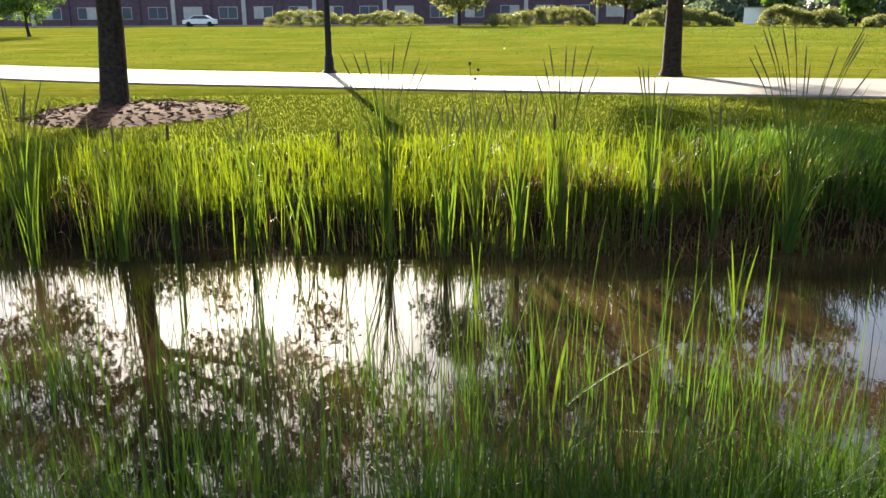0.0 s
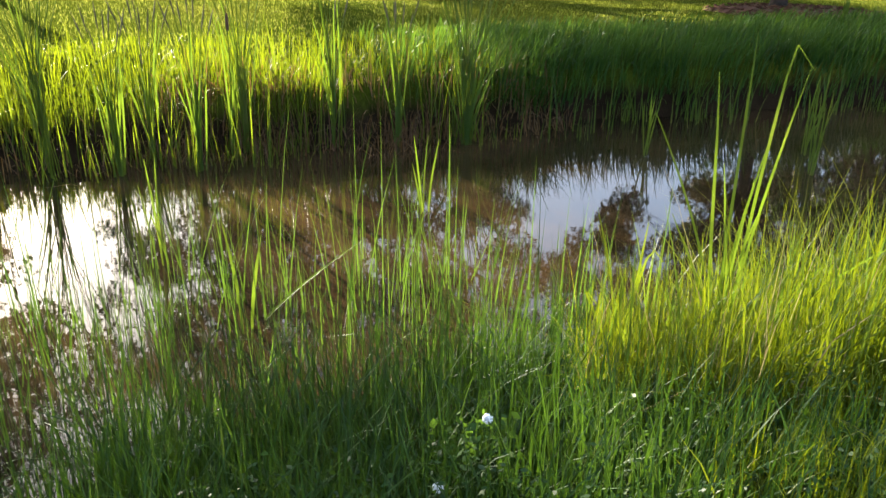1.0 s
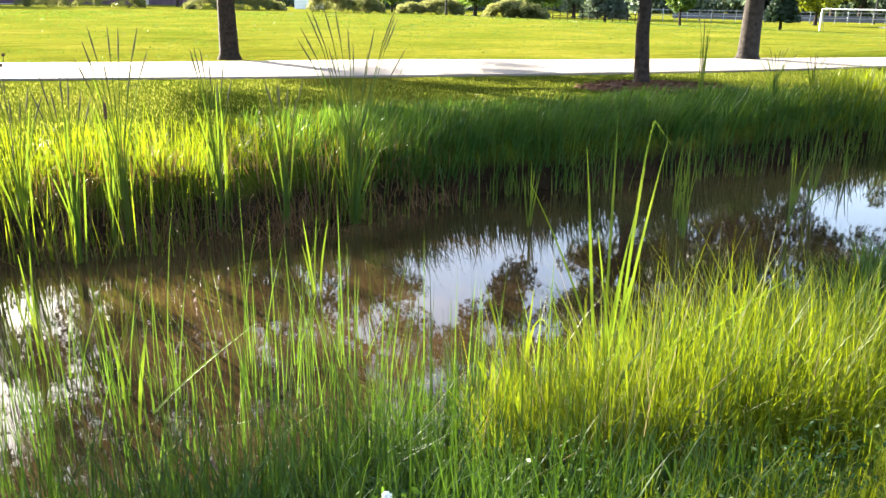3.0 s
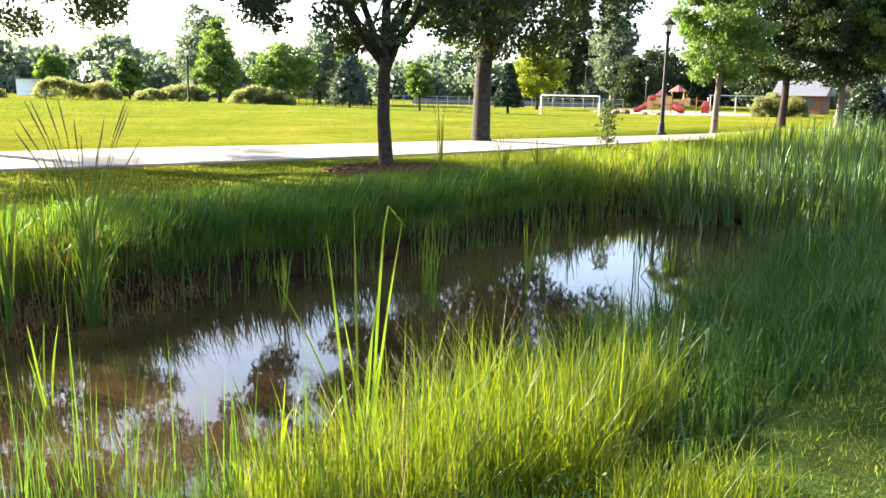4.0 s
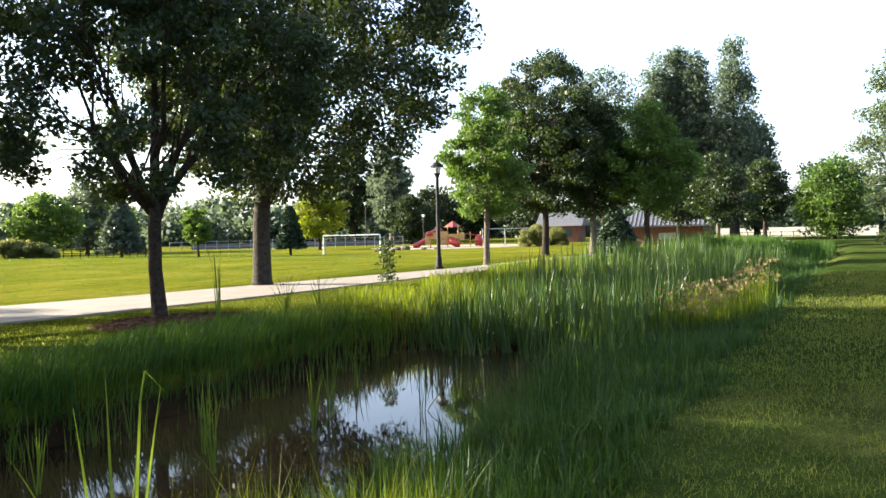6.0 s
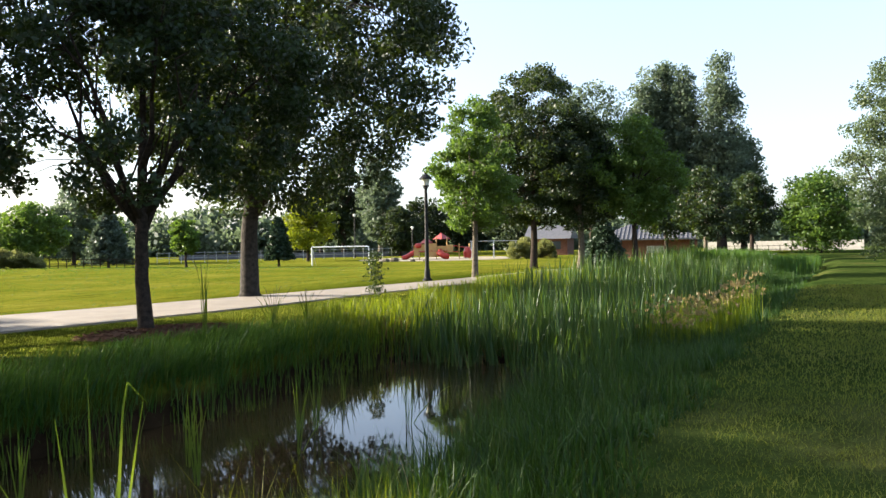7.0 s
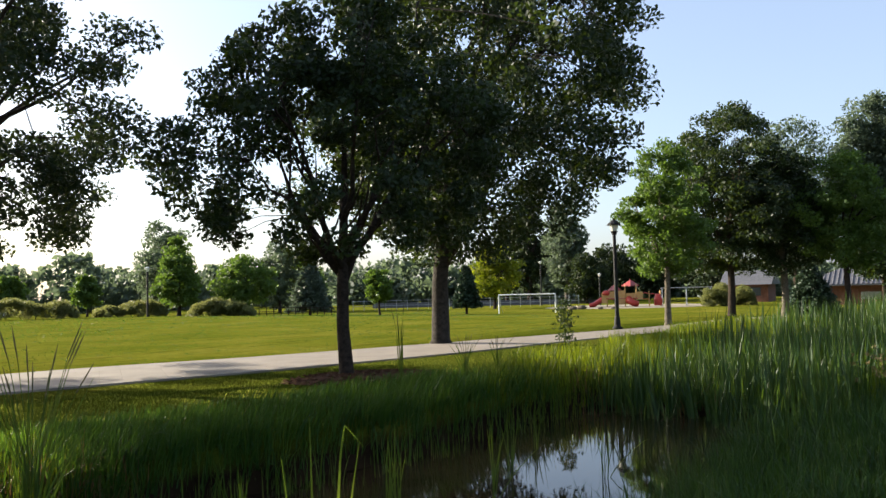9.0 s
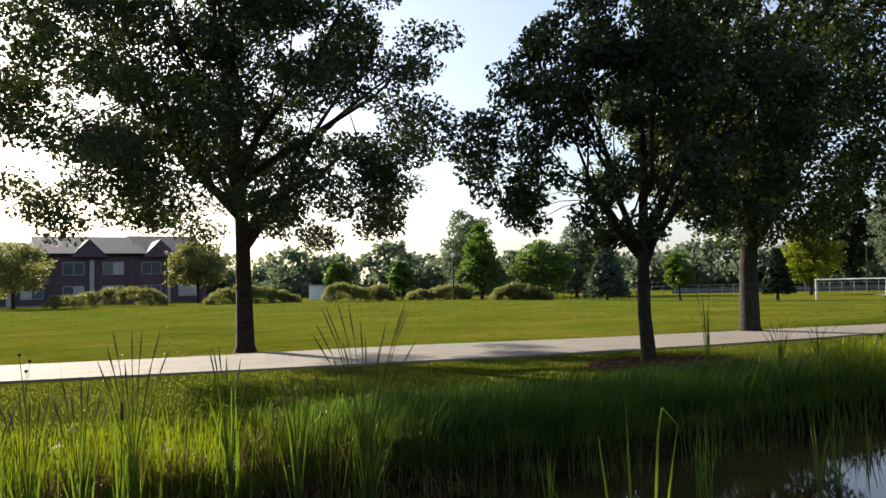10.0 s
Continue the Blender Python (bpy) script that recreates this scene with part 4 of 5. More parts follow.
def white_car():
    at = polar(-16.2, 118)
    root = thing("car", (at[0], at[1], 0.0), "white car parked before the school", "car", turn=5)
    b = Bag()
    prof = [(-2.2, 0.35), (-2.2, 0.85), (-1.4, 0.95), (-0.7, 1.45), (0.9, 1.45), (1.7, 0.98), (2.2, 0.9), (2.2, 0.35)]
    for y in (-0.85, 0.85):
        b.poly([(x, y, z) for x, z in prof])
    for (x0, z0), (x1, z1) in zip(prof, prof[1:] + prof[:1]):
        b.poly([(x0, -0.85, z0), (x1, -0.85, z1), (x1, 0.85, z1), (x0, 0.85, z0)])
    part("body", b, WHITE, root)
    part("side_window", Bag().poly([(-1.2, -0.86, 1.0), (1.5, -0.86, 1.0), (0.85, -0.86, 1.38), (-0.65, -0.86, 1.38)]), GLASS, root)
    for x in (-1.4, 1.4):
        for y in (-0.8, 0.8):
            part("wheel", Bag().tube([(x, y - 0.1, 0.33), (x, y + 0.1, 0.33)], [0.33, 0.33], 14), BLACK, root)


white_car()
p = polar(20.9, 112)
shed = thing("shed", (p[0], p[1], 0.0), "small white box shed behind the shrubs", "shed", turn=-20)
part("wall", Bag().box(-1.9, 1.9, -1.2, 1.2, 0, 2.0), WHITE, shed)
part("roof", Bag().box(-2.05, 2.05, -1.35, 1.35, 2.0, 2.15), ROOF, shed)


def fence(az0, d0, az1, d1, tall, n, label, rails=2, material=None):
    a, b = Vector((*polar(az0, d0), 0)), Vector((*polar(az1, d1), 0))
    root = thing("fence", (0, 0, 0), label, "fence")
    line = [a.lerp(b, i / n) for i in range(n + 1)]
    for v in line:
        v.z = float(height(v.x, v.y))
    for v in line:
        part("post", Bag().tube([v - Vector((0, 0, 0.1)), v + Vector((0, 0, tall))], [0.05, 0.05], 6), material or BARK, root)
    for k in range(rails):
        z = Vector((0, 0, tall * (0.9 - 0.45 * k)))
        part("rail", Bag().tube([v + z for v in line], [0.035] * len(line), 5), material or BARK, root)


fence(37.5, 92, 43.5, 92, 1.0, 12, "low brown rail fence at the field's edge")
fence(44.0, 118, 60.0, 128, 1.6, 22, "grey steel fence beyond the field", 2, STEEL)
fence(83.0, 118, 90.0, 118, 1.1, 10, "low brown rail fence beyond the cattails")
single("white_wall", Bag().box(-0.2, 0.2, -12, 12, 0, 1.5), STUCCO, "long pale wall far beyond the lawn", "wall").matrix_basis = pose(*polar(86.5, 140), -0.75, 0, 0, -5)
single("sports_wall", Bag().box(-20, 20, -0.2, 0.2, 0, 0.9), ROOF, "long grey hoarding beyond the football field", "wall").matrix_basis = pose(*polar(53.5, 140), -0.75, 0, 0, -55)


def tall_mast(az, d, h, label):
    p = polar(az, d)
    root = thing("mast", (*p, float(height(*p))), label, "mast", "masts at the field's edge")
    part("pole", Bag().tube([(0, 0, -0.1), (0, 0, h)], [0.11, 0.08], 8), BLACK, root)
    part("lamp_head", Bag().lathe([(0.1, h - 0.35), (0.25, h - 0.05), (0.28, h), (0.05, h + 0.15), (0.0, h + 0.16)], 10), LAMPGLASS, root)


tall_mast(30.2, 86, 4.9, "dark lamp mast between the shrubs")
tall_mast(10.4, 102, 6.4, "dark lamp mast before the school")
tall_mast(57.4, 130, 7.0, "dark lamp mast beyond the goal")
tall_mast(61.5, 120, 4.6, "dark lamp mast behind the playground")

# ---- grass and reeds ----
def grass(name, xy, h, w, material, label, category="grass", **more):
    single(name, blades(name, xy[0], xy[1], h, w, material, **more), material, label, category, "stuff")


U = rng.uniform
# short lawn on the far verge and by the camera
xy = scatter(95000, -9, 24, 8.4, 15.5, lambda x, y: (np.hypot((x - 10.9) / 1.45, (y - 11.0) / 1.1) > 1) & (np.hypot((x + 4.9) / 1.65, (y - 12.9) / 1.85) > 1) & (y < np.interp(x, [p[0] for p in PATH_NEAR], [p[1] for p in PATH_NEAR]) - 0.05))
grass("verge_lawn", xy, U(0.03, 0.085, len(xy[0])), U(0.007, 0.013, len(xy[0])), LAWN_BLADE, "short green lawn between pond and path", segs=2, lean=0.5)
reach = U(0, 1, 130000) ** 1.5
xy = (1.5 + 26 * reach, U(-5.5, 1.45, 130000) - 3.0 * reach * U(0, 1, 130000))
grass("near_lawn", xy, U(0.03, 0.085, 130000) * (1 + 0.5 * reach), U(0.005, 0.010, 130000) * (1 + 2.5 * reach), LAWN_BLADE, "short mown lawn beside the pond bank", segs=2, lean=0.7)
xy = scatter(900, 1.8, 14, -4.5, 1.2, None, 0.6, 50)
grass("dry_clippings", xy, U(0.02, 0.05, 900), U(0.006, 0.014, 900), STRAW, "dry clippings lying on the mown lawn", segs=2, lean=2.0)
# rows of cut grass left by the mower on the open field
fx, fy, fh = [], [], []
for k in range(1500):
    yy = 17.5 + 62 * rng.random() ** 1.5
    cx, long = rng.uniform(-18, 22 + 0.9 * yy), rng.uniform(0.3, 2.2)
    m = 26
    fx.append(cx + rng.normal(0, long, m))
    fy.append(yy + rng.normal(0, 0.06, m) + 0.03 * (fx[-1] - cx))
    fh.append(rng.uniform(0.02, 0.07, m) * (0.8 + 0.012 * yy))
fx, fy, fh = np.concatenate(fx), np.concatenate(fy), np.concatenate(fh)
ok = fy > np.interp(fx, [p[0] for p in PATH_FAR], [p[1] for p in PATH_FAR]) + 0.3
fx, fy, fh = fx[ok], fy[ok], fh[ok]
# the dark grass tone stands in for the clumps' shaded sides
grass("cut_grass_rows", (fx, fy), fh, 0.02 + 0.0016 * fy, GRASS_SHADE, "clumps of cut grass left in rows on the field", segs=2, lean=0.5)
# far bank: short and sunny at one end, lush, overhanging and coloured shade-dark at the other
def bank_top(x):
    return far_shore(x) + 0.22


xy = scatter(17000, -9, 4.2, 7.5, 10.2, lambda x, y: (y > bank_top(x) + 0.06 + 0.1 * np.sin(2.7 * x)) & (rng.random(len(x)) < np.clip(1.3 - 0.4 * (y - bank_top(x)), 0.05, 1)), 0.6, 150)
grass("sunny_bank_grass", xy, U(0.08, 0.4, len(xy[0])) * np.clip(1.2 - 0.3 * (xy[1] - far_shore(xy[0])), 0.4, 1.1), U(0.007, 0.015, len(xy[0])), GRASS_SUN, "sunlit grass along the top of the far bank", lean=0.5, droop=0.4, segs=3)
xy = scatter(15000, 2.6, 15, 7.5, 10.0, lambda x, y: (y > bank_top(x) - 0.14) & (rng.random(len(x)) < np.clip(1.4 - 0.45 * (y - bank_top(x)), 0.08, 1)) & (rng.random(len(x)) < np.clip((x - 2.4) / 1.5, 0, 1)) & (rng.random(len(x)) < np.clip((13.0 - x) / 2.0, 0, 1)), 0.65, 260)
grass("far_bank_grass", xy, U(0.22, 0.62, len(xy[0])) * np.clip(1.2 - 0.3 * (xy[1] - far_shore(xy[0])), 0.4, 1.1), U(0.01, 0.024, len(xy[0])), GRASS_SHADE, "tall lush grass hanging over the far pond bank", lean=0.45, droop=0.5, segs=4, wind=(0.02, -0.28))
xy = scatter(21000, 11.0, 34, 7.3, 12.4, lambda x, y: (y > far_shore(x) - 0.05) & (y < 8.9 + 0.16 * (x - 11.5) + 0.3 * np.sin(x)) & (y < 11.9), 0.3, 300)
grass("verge_meadow", xy, U(0.25, 0.6, len(xy[0])), U(0.014, 0.026, len(xy[0])), GRASS_SUN, "tall yellow-green meadow grass between pond and path", lean=0.35, droop=0.4, segs=3)
# dry stems hanging at the waterline
xy = scatter(3400, -7, 4.5, 7.1, 7.85, lambda x, y: (x > 0.4) | (rng.random(len(x)) < 0.35), 0.7, 70)
grass("dry_stems", xy, U(0.2, 0.55, len(xy[0])), U(0.008, 0.015, len(xy[0])), RUSSET, "dry brown reed stems at the far waterline", lean=0.7, droop=0.9, segs=3)
# reeds standing in the water on the far side, in tufts of uneven height
def reed_tufts(n, x0, x1, y0, y1, low, high, per, spread=0.09):
    xs, ys, hs = [], [], []
    for k in range(n):
        cx, cy, ch = rng.uniform(x0, x1), rng.uniform(y0, y1), low + (high - low) * rng.random() ** 2.2
        m = rng.integers(per // 2, per + 1)
        xs.append(cx + rng.normal(0, spread, m))
        ys.append(cy + rng.normal(0, spread, m))
        hs.append(ch * rng.uniform(0.45, 1.05, m))
    return (np.concatenate(xs), np.concatenate(ys)), np.concatenate(hs)


def reeds(name, made, w0, w1, material, label, lean=0.13, **more):
    xy, h = made
    grass(name, xy, h + np.clip(WATER_Z - height(*xy), 0, 0.5), U(w0, w1, len(h)), material, label, "reeds", lean=lean, droop=0.3, segs=4, **more)


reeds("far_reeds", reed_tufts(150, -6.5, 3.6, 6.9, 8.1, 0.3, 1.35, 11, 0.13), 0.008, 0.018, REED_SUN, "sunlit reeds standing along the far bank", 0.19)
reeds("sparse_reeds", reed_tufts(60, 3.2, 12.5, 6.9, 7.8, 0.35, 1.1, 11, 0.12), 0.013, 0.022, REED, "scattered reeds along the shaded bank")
# shaded grass tone: the oak's shade sits in these reeds' colour
reeds("shallow_reeds", reed_tufts(340, -3.2, 2.5, 2.6, 4.6, 0.3, 1.25, 9, 0.2), 0.006, 0.014, GRASS_SHADE, "thin reeds standing in the shallows")
# dense cattail stand filling the channel's far end
def stand_front(x, y):
    """Edge of the cattails towards open water: a bay in the middle, a spit along the near bank."""
    return np.where(y > 5.0, 12.7 + 0.25 * np.abs(y - 6.2), 13.0 - 1.7 * (5.0 - y)) + 0.25 * np.sin(5 * y)


xy = scatter(9500, 9.5, 44, 3.0, 9.6, lambda x, y: (y > 3.6 - 0.05 * x) & (y < 7.2 + 0.1 * np.clip(x - 13, 0, 12)) & (x > stand_front(x, y)), 0.5, 600)
grass("cattail_stand", xy, U(0.75, 1.5, len(xy[0])) * np.clip(0.72 + 0.07 * (xy[0] - 9.5), 0.72, 1), U(0.028, 0.056, len(xy[0])), CATTAIL_LEAF, "dense stand of cattails filling the pond's end", "reeds", lean=0.17, droop=0.5, segs=5)
xy = scatter(6500, 9.5, 22, 3.0, 9.0, lambda x, y: (y > 3.3 - 0.05 * x) & (y < 7.3 + 0.1 * np.clip(x - 13, 0, 12)) & (x > stand_front(x, y) - 0.15), 0.5, 300)
grass("cattail_undergrowth", xy, U(0.4, 1.15, len(xy[0])), U(0.012, 0.03, len(xy[0])), CATTAIL_LEAF, "narrow young leaves among the cattails", "reeds", lean=0.28, droop=0.6, segs=4)
xy = scatter(1100, 12.5, 15.5, 3.6, 8.0, lambda x, y: (x > stand_front(x, y) - 0.1) & (x < stand_front(x, y) + 0.9), 0.6, 60)
grass("cattail_litter", xy, U(0.15, 0.5, len(xy[0])), U(0.012, 0.026, len(xy[0])), RUSSET, "dry cattail leaves at the stand's foot", "reeds", lean=0.45, droop=0.8, segs=3)
xy = scatter(9000, 44, 78, 1.5, 8.5, None, 0.3, 300)
grass("far_cattails", xy, U(0.8, 1.4, len(xy[0])), U(0.04, 0.07, len(xy[0])), GRASS_SHADE, "cattails trailing along the ditch", "reeds", lean=0.15, segs=3, sink=-0.1)
xy = scatter(900, 14.2, 18.2, 1.5, 3.0, None, 0.6, 40)
plume_h = U(0.6, 1.1, len(xy[0]))
grass("seeding_grass", xy, plume_h, U(0.010, 0.018, len(xy[0])), GRASS_SUN, "tall seeding grass at the lawn's edge", lean=0.2)
tops = np.stack([xy[0] + rng.normal(0, 0.1, len(xy[0])), xy[1] + rng.normal(0, 0.1, len(xy[0])), height(*xy) + plume_h * 0.92], 1)[::4]
single("seed_plumes", leaves("seed_plumes", tops, 0.035, 7, 0.06, PLUME, 4.0), PLUME, "buff feathery plumes on the seeding grass", "grass", "stuff")
# more grass where the sun reaches the far bank, sunlight put into its yellow-green
xy = scatter(3400, -9.0, 1.6, 7.2, 8.8, lambda x, y: y > far_shore(x) + 0.12, 0.75, 90)
grass("far_bank_sunlit_grass", xy, U(0.2, 0.7, len(xy[0])), U(0.007, 0.014, len(xy[0])), GRASS_SUN, "yellow-green grass on the far bank, tinted for sunlight", lean=0.3, droop=0.5, segs=3)
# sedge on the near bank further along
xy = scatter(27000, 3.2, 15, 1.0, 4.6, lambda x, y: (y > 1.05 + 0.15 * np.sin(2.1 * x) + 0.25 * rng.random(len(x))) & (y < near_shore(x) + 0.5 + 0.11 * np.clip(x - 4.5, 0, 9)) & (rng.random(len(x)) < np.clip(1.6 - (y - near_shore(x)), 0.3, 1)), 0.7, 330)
grass("near_bank_sedge", xy, (U(0.26, 0.72, len(xy[0])) + np.clip(WATER_Z - height(*xy), 0, 0.5)) * np.clip(0.3 + 0.55 * (xy[1] - 1.1), 0.3, 1), U(0.01, 0.024, len(xy[0])), GRASS_BLUE_SHADE, "soft blue-green grass on the near bank", lean=0.4, droop=0.5, segs=4)
xy = scatter(13000, 15, 55, 1.0, 3.0, None, 0.3, 260)
grass("bank_sedge_beyond", xy, U(0.35, 0.75, len(xy[0])) * np.clip(0.3 + 0.5 * (xy[1] - 1.0), 0.3, 1), U(0.016, 0.03, len(xy[0])), GRASS_BLUE_SHADE, "tall grass along the ditch edge", lean=0.35, droop=0.4, segs=3)
# bright tussock close by
def in_tussock(x, y):
    return np.hypot((x - 2.75) / 1.15, (y - 2.25 + 0.12 * (x - 2.8)) / 0.62) < 1 + 0.12 * np.sin(7 * x) + 0.1 * np.sin(11 * y)


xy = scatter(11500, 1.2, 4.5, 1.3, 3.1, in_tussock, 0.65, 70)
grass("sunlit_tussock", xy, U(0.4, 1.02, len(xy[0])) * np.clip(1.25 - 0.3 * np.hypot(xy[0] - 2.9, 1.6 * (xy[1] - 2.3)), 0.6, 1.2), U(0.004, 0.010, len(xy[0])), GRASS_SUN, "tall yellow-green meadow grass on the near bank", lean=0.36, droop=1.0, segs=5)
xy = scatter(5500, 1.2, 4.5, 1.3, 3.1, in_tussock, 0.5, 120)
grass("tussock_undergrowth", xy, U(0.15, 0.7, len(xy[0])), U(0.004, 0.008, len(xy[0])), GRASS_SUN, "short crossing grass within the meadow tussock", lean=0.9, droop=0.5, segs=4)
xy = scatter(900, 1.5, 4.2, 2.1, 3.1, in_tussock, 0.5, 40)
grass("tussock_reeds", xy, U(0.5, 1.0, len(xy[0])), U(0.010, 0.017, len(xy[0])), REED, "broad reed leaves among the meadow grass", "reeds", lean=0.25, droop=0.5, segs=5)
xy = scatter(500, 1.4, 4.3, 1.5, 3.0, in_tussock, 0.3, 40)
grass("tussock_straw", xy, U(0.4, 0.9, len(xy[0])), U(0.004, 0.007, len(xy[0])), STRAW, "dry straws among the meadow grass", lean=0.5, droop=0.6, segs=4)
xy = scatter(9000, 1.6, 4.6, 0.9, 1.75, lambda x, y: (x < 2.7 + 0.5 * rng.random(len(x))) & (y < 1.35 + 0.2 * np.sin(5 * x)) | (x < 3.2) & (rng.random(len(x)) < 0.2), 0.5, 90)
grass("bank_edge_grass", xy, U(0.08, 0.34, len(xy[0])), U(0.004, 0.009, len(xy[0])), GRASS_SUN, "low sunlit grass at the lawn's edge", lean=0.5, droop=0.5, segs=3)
# grass before the feet, tree shade put into its dark colour
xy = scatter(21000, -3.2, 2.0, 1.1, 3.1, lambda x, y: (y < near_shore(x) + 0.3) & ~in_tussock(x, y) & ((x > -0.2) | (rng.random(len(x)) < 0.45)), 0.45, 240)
grass("foot_grass", xy, U(0.16, 0.56, len(xy[0])) * np.clip(0.55 + 0.62 * (xy[1] - 1.2), 0.55, 1.75), U(0.005, 0.012, len(xy[0])), GRASS_BLUE_SHADE, "dense green grass on the near bank", lean=0.35, droop=0.6, segs=4)
ctr = np.stack([U(-0.6, 2.3, 110), U(1.2, 2.1, 110), U(0.03, 0.24, 110)], 1)
ctr[:, 2] += height(ctr[:, 0], ctr[:, 1])
single("clover_patch", leaves("clover_patch", ctr, 0.07, 40, 0.02, GRASS_BLUE_SHADE, 0.5), GRASS_BLUE_SHADE, "small-leaved weeds among the bank grass", "weeds", "stuff")


# ---- single plants ----
def leaf_blade(root, h, dx, dy, w, material, parent, name="leaf", bend=0.0, label="", n=14):
    """One long folded leaf from root, tip offset by dx, dy; bend is the share of its length that hangs from a snapped end."""
    b = Bag()
    side = Vector((0.8 + 0.5 * math.sin(97 * h), -0.5 + 0.5 * math.cos(53 * h + 31 * dx), 0)).normalized()
    sway = 0.022 * h * math.sin(41 * h + 19 * dy)
    snap = 1.0 - bend
    apex = None
    for i in range(n + 1):
        s = i / n
        p = Vector(root) + Vector((dx * s ** 1.7, dy * s ** 1.7, h * s)) + side * sway * math.sin(3.6 * s)
        if s > snap:
            apex = apex or p
            u = (s - snap) * h
            p = apex + Vector((0.5 * u, -0.35 * u, -0.75 * u))
        ww = w * (0.35 + 1.15 * s) * (1 - s ** 3) * 0.5 + 0.0012
        b.v += [p - side * ww, p + Vector((0, 0, -ww * 0.5)), p + side * ww]
    for i in range(n):
        o = 3 * i
        b.f += [(o, o + 1, o + 4), (o, o + 4, o + 3), (o + 1, o + 2, o + 5), (o + 1, o + 5, o + 4)]
    return part(name, b, material, parent, label)


def reed_plant(at, tips, label, w=0.016, heads=(), material=None, spikes=()):
    """tips: (height over the water or ground, dx, dy, bend); heads: cattail stems (height, dx, dy); spikes: dark flowering stems."""
    z = max(float(height(*at)) - 0.03, WATER_Z - 0.15)
    root = thing("reed_plant", (at[0], at[1], z), label, "reeds", "reed plants in the pond")
    lift = max(0.0, WATER_Z - z)
    for k, (h, dx, dy, bend) in enumerate(tips):
        leaf_blade((0.03 * math.sin(k * 2.1), 0.03 * math.cos(k * 1.7), 0), h + lift, dx, dy, w, material or REED, root, bend=bend)
    for h, dx, dy in heads:
        top = Vector((dx, dy, h + lift))
        part("stem", Bag().tube([(0, 0, 0), top * 0.5, top], [0.006, 0.005, 0.004], 6), REED, root)
        part("seed_head", Bag().lathe([(0.003, 0), (0.012, 0.01), (0.014, 0.06), (0.013, 0.13), (0.003, 0.145), (0.002, 0.2)], 8, (top.x, top.y, top.z - 0.12)), CATTAIL, root, "dark brown cattail head")
    for h, dx, dy in spikes:
        top = Vector((dx, dy, h + lift))
        low = Vector((dx * 0.7, dy * 0.7, (h + lift) * 0.86))
        part("stem", Bag().tube([(0, 0, 0), Vector((dx * 0.15, dy * 0.15, (h + lift) * 0.5)), low], [0.005, 0.004, 0.003], 6), REED, root)
        part("flower_spike", Bag().tube([low, low.lerp(top, 0.5), top], [0.004, 0.007, 0.002], 6), SPIKE, root, "dark slender flower spike")
    return root


SPIKE = plain("flower_spike", (0.05, 0.05, 0.02), (0.12, 0.1, 0.04), 25.0, 0.9)
r = random.Random(3)
reed_plant((2.28, 2.41), [(1.6, -0.02, 0.03, 0.0), (1.7, 0.05, -0.04, 0.08), (1.5, 0.11, -0.09, 0.0), (1.45, -0.13, 0.11, 0.0), (1.28, -0.29, 0.24, 0.0), (1.2, 0.04, -0.02, 0.0), (1.12, -0.1, 0.05, 0.0), (1.0, 0.12, 0.1, 0.0), (0.95, 0.02, -0.1, 0.0), (0.9, -0.22, 0.18, 0.02)],
           "tall sunlit reed with one snapped brown-tipped leaf", 0.012)
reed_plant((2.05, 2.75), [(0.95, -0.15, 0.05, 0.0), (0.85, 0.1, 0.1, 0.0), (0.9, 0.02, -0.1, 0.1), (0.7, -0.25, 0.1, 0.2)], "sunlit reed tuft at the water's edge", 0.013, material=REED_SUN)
reed_plant((2.3, 2.4), [(1.02, 0.47, -0.52, 0.0), (0.8, 0.25, -0.2, 0.1)], "reed with one pale leaf lying almost flat", 0.02)
reed_plant((0.55, 4.0), [(0.3, 0.75, 0.3, 0.0), (0.5, 0.1, 0.1, 0.0), (0.65, -0.05, 0.05, 0.0)], "reed in the water with one fallen leaf", 0.02)
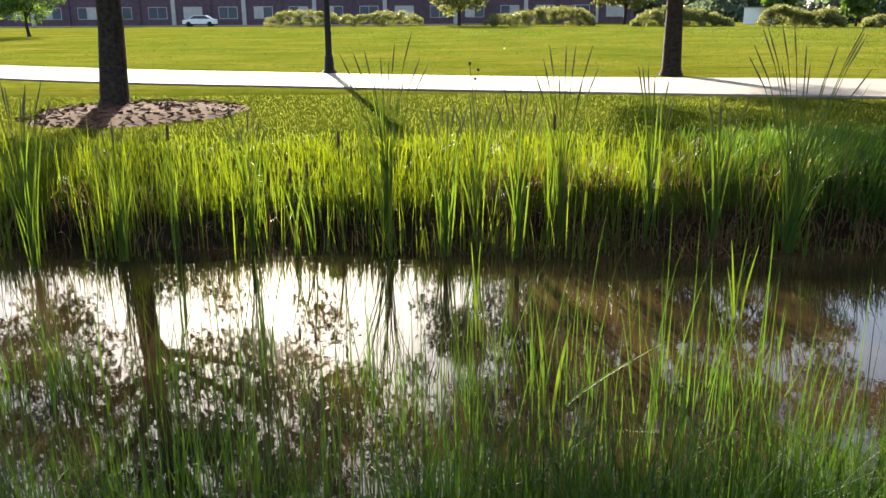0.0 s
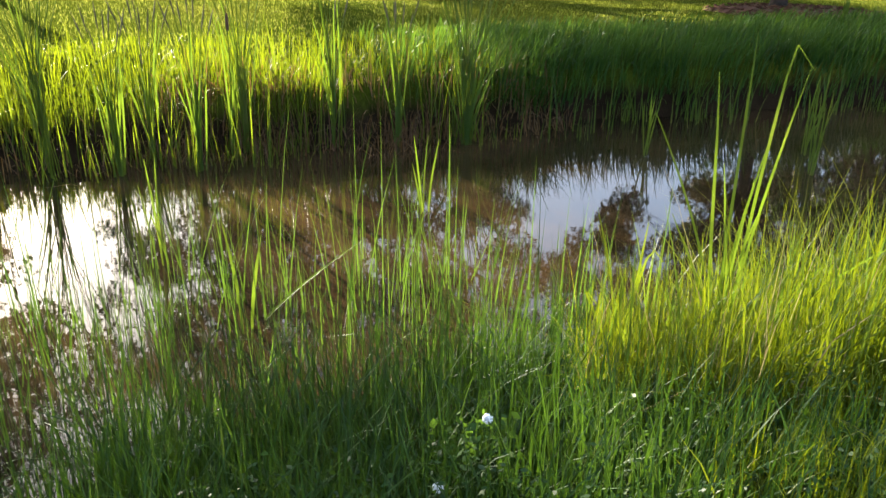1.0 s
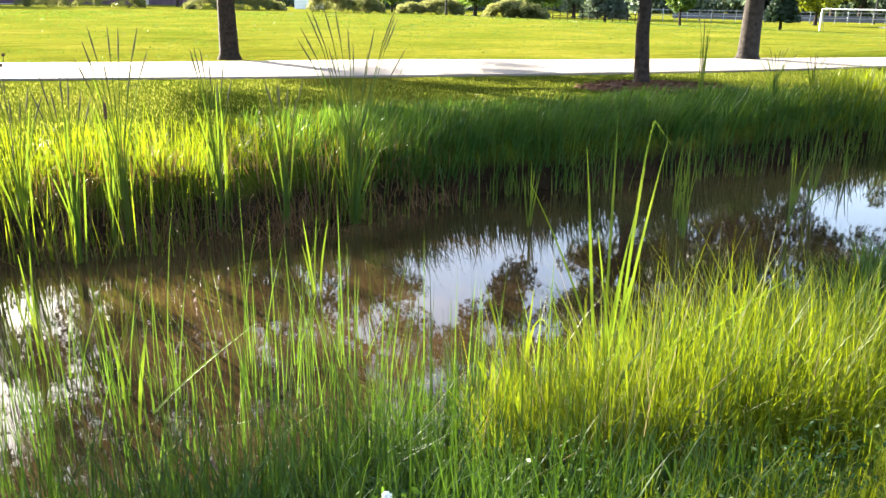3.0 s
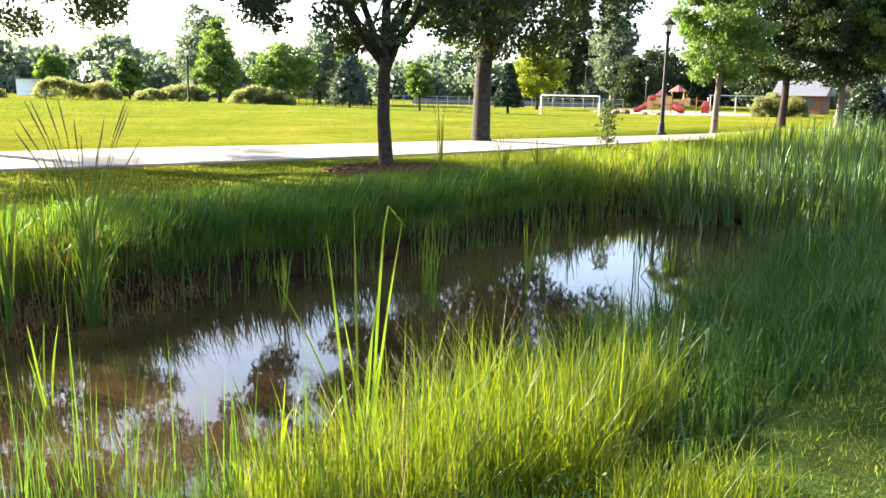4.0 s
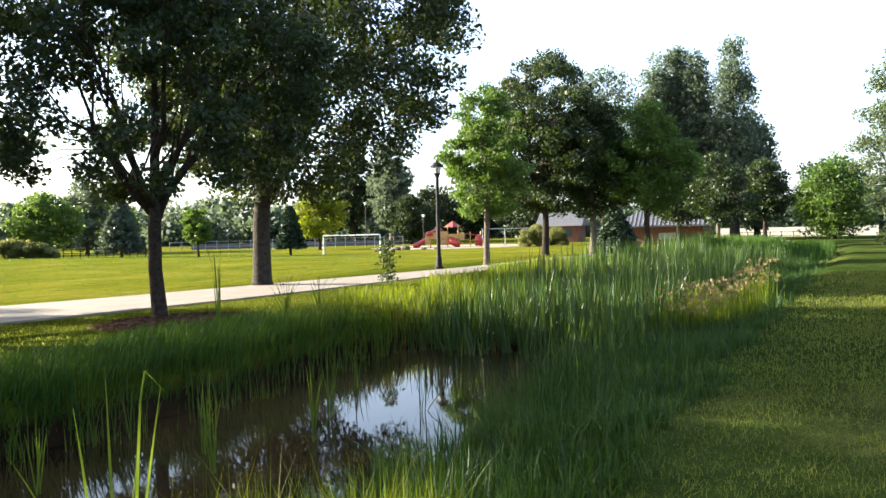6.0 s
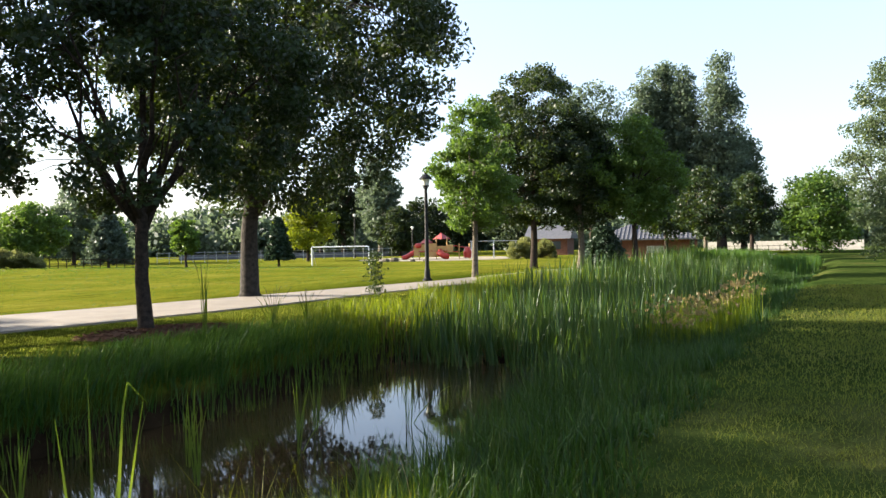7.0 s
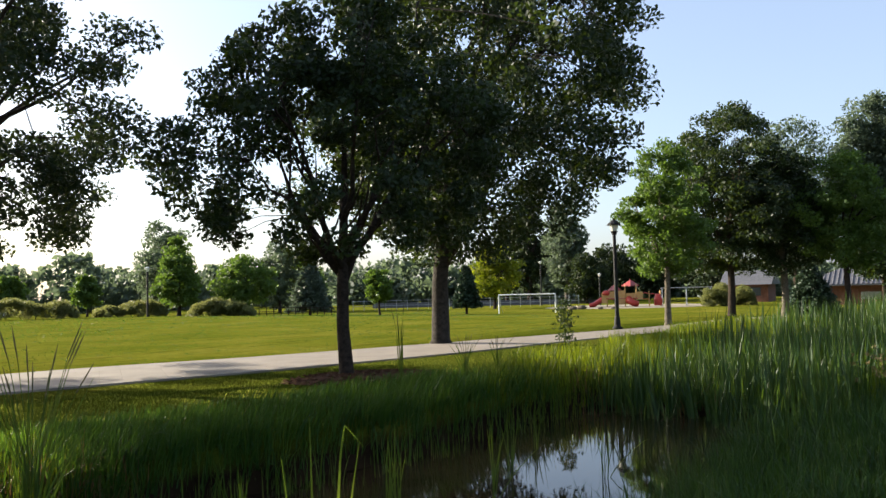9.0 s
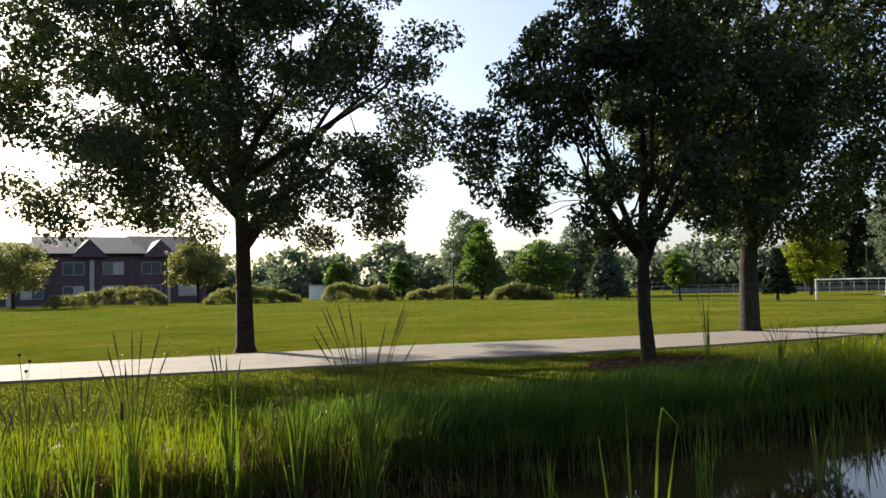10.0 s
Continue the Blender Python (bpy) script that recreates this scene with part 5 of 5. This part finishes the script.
for x, y, top, n, wide, label in [(3.15, 7.05, 2.0, 15, 0.55, "tall fanned reed tuft with dark flower spikes"), (-0.55, 7.45, 1.95, 12, 0.4, "tall fanned reed tuft with dark flower spikes"),
                                  (1.1, 7.4, 1.9, 9, 0.3, "upright reed tuft with dark flower spikes"), (-3.6, 6.7, 1.75, 10, 0.3, "upright reed tuft with dark flower spikes"),
                                  (0.3, 7.4, 1.5, 7, 0.25, "upright reed tuft with dark flower spikes"), (10.1, 9.2, 1.5, 5, 0.2, "slim reed tuft standing on the far bank"),
                                  (1.9, 7.3, 1.7, 7, 0.2, "upright reed tuft with dark flower spikes"), (0.0, 7.0, 1.45, 8, 0.2, "dense reed tuft with dark flower spikes"), (0.65, 6.95, 1.55, 7, 0.22, "dense reed tuft with dark flower spikes"), (2.5, 7.2, 1.5, 7, 0.2, "dense reed tuft with dark flower spikes"), (-1.8, 7.2, 1.4, 8, 0.22, "dense reed tuft with dark flower spikes"), (-4.3, 6.9, 1.5, 8, 0.25, "dense reed tuft with dark flower spikes"), (-2.9, 6.9, 1.3, 7, 0.2, "dense reed tuft with dark flower spikes"), (11.6, 9.0, 0.95, 7, 0.4, "fanned reed tuft on the far bank"), (12.6, 9.0, 0.9, 6, 0.4, "fanned reed tuft on the far bank")]:
    tips = [(top * r.uniform(0.55, 0.85), wide * r.uniform(-1, 1), 0.5 * wide * r.uniform(-1, 1), 0) for _ in range(n)]
    sp = [(top * r.uniform(0.8, 1.02) + 0.0, 1.1 * wide * (2 * (k + 0.5) / n - 1), 0.5 * wide * r.uniform(-1, 1)) for k in range(n)]
    reed_plant((x, y), tips, label, 0.016, spikes=sp)
for x, y, h, n in [(5.72, 5.24, 1.0, 7), (6.98, 5.03, 0.82, 7), (7.95, 5.5, 0.85, 6), (4.63, 6.2, 0.65, 6), (2.1, 5.4, 0.6, 4), (6.15, 5.75, 0.75, 5), (8.6, 4.6, 0.6, 6), (9.6, 6.2, 0.6, 5), (0.2, 5.0, 0.7, 5), (-1.1, 4.6, 0.75, 6)]:
    tips = [(h * r.uniform(0.5, 1.0), r.uniform(-0.12, 0.12), r.uniform(-0.1, 0.1), 0) for _ in range(n)]
    tips[0] = (h, 0.02, 0.0, 0)
    if x in (6.98, 8.6):
        tips[1] = (h * 0.7, 0.5, -0.3, 0.05)
    reed_plant((x, y), tips, "slim upright reed standing in open water", 0.014)
for x, y, h in [(0.97, 7.2, 1.24), (-0.95, 7.25, 1.1), (-2.55, 7.3, 1.15), (-1.35, 7.0, 0.8), (-1.2, 7.0, 0.85)]:
    reed_plant((x, y), [(h * r.uniform(0.7, 1.05), r.uniform(-0.15, 0.15), r.uniform(-0.1, 0.1), 0) for _ in range(4)], "cattail with a dark brown seed head by the far bank", 0.016, heads=[(h, r.uniform(-0.03, 0.03), 0.0)])


def weed(at, tall, label, leaf, n=40, size=0.09, wide=0.22):
    z = float(height(*at)) - 0.02
    root = thing("weed", (at[0], at[1], z), label, "weed")
    part("stem", Bag().tube([(0, 0, 0), (0.02, 0, tall * 0.5), (0.0, 0.02, tall)], [0.012, 0.009, 0.004], 6), REED, root)
    p = np.stack([rng.normal(0, wide * 0.5, n), rng.normal(0, wide * 0.5, n), rng.uniform(0.2, 1.0, n) * tall], 1)
    part("foliage", leaves("foliage", p, 0.04, 8, size, leaf), leaf, root)


weed((16.6, 9.9), 1.35, "dark leafy weed standing above the meadow grass", LEAF_ASH, 130, 0.06, 0.22)
weed((0.95, 1.9), 0.32, "low clover-like weed with a white flower head", GRASS_SHADE, 20, 0.04, 0.15)
for x, y, z in [(0.95, 1.87, 0.1), (0.75, 1.75, 0.0)]:
    b = Bag()
    for k in range(26):
        v = Vector((r.gauss(0, 1), r.gauss(0, 1), r.gauss(0, 0.6))).normalized() * 0.016
        b.tube([Vector((x, y, z)), Vector((x, y, z)) + v], [0.002, 0.0035], 4)
    f = thing("white_flower", (0, 0, 0), "small white clover flower head among the grass", "flower")
    part("petals", b, WHITE, f)
    part("stem", Bag().tube([(x, y, float(height(x, y)) - 0.02), (x, y, z)], [0.002, 0.002], 5), REED, f)


def seed_weed(at, tall, label):
    z = float(height(*at)) - 0.02
    root = thing("wildflower", (at[0], at[1], z), label, "wildflower")
    tops = [(-0.03, 0.0, tall), (0.05, 0.02, tall - 0.06), (0.02, -0.03, tall - 0.14)]
    part("stem", Bag().tube([(0, 0, 0), (0.03, 0, tall * 0.6), tops[0]], [0.006, 0.005, 0.003], 6), SPIKE, root)
    for k, t in enumerate(tops):
        if k:
            part("stem", Bag().tube([(0.02, 0, tall * 0.75), t], [0.003, 0.002], 5), SPIKE, root)
        part("seed_head", Bag().lathe([(0.0, -0.012), (0.011, -0.008), (0.015, 0.004), (0.009, 0.016), (0.0, 0.018)], 8, t), CATTAIL, root, "dark dry seed head")


seed_weed((0.27, 7.75), 1.5, "tall dry wildflower with dark seed heads by the bank")
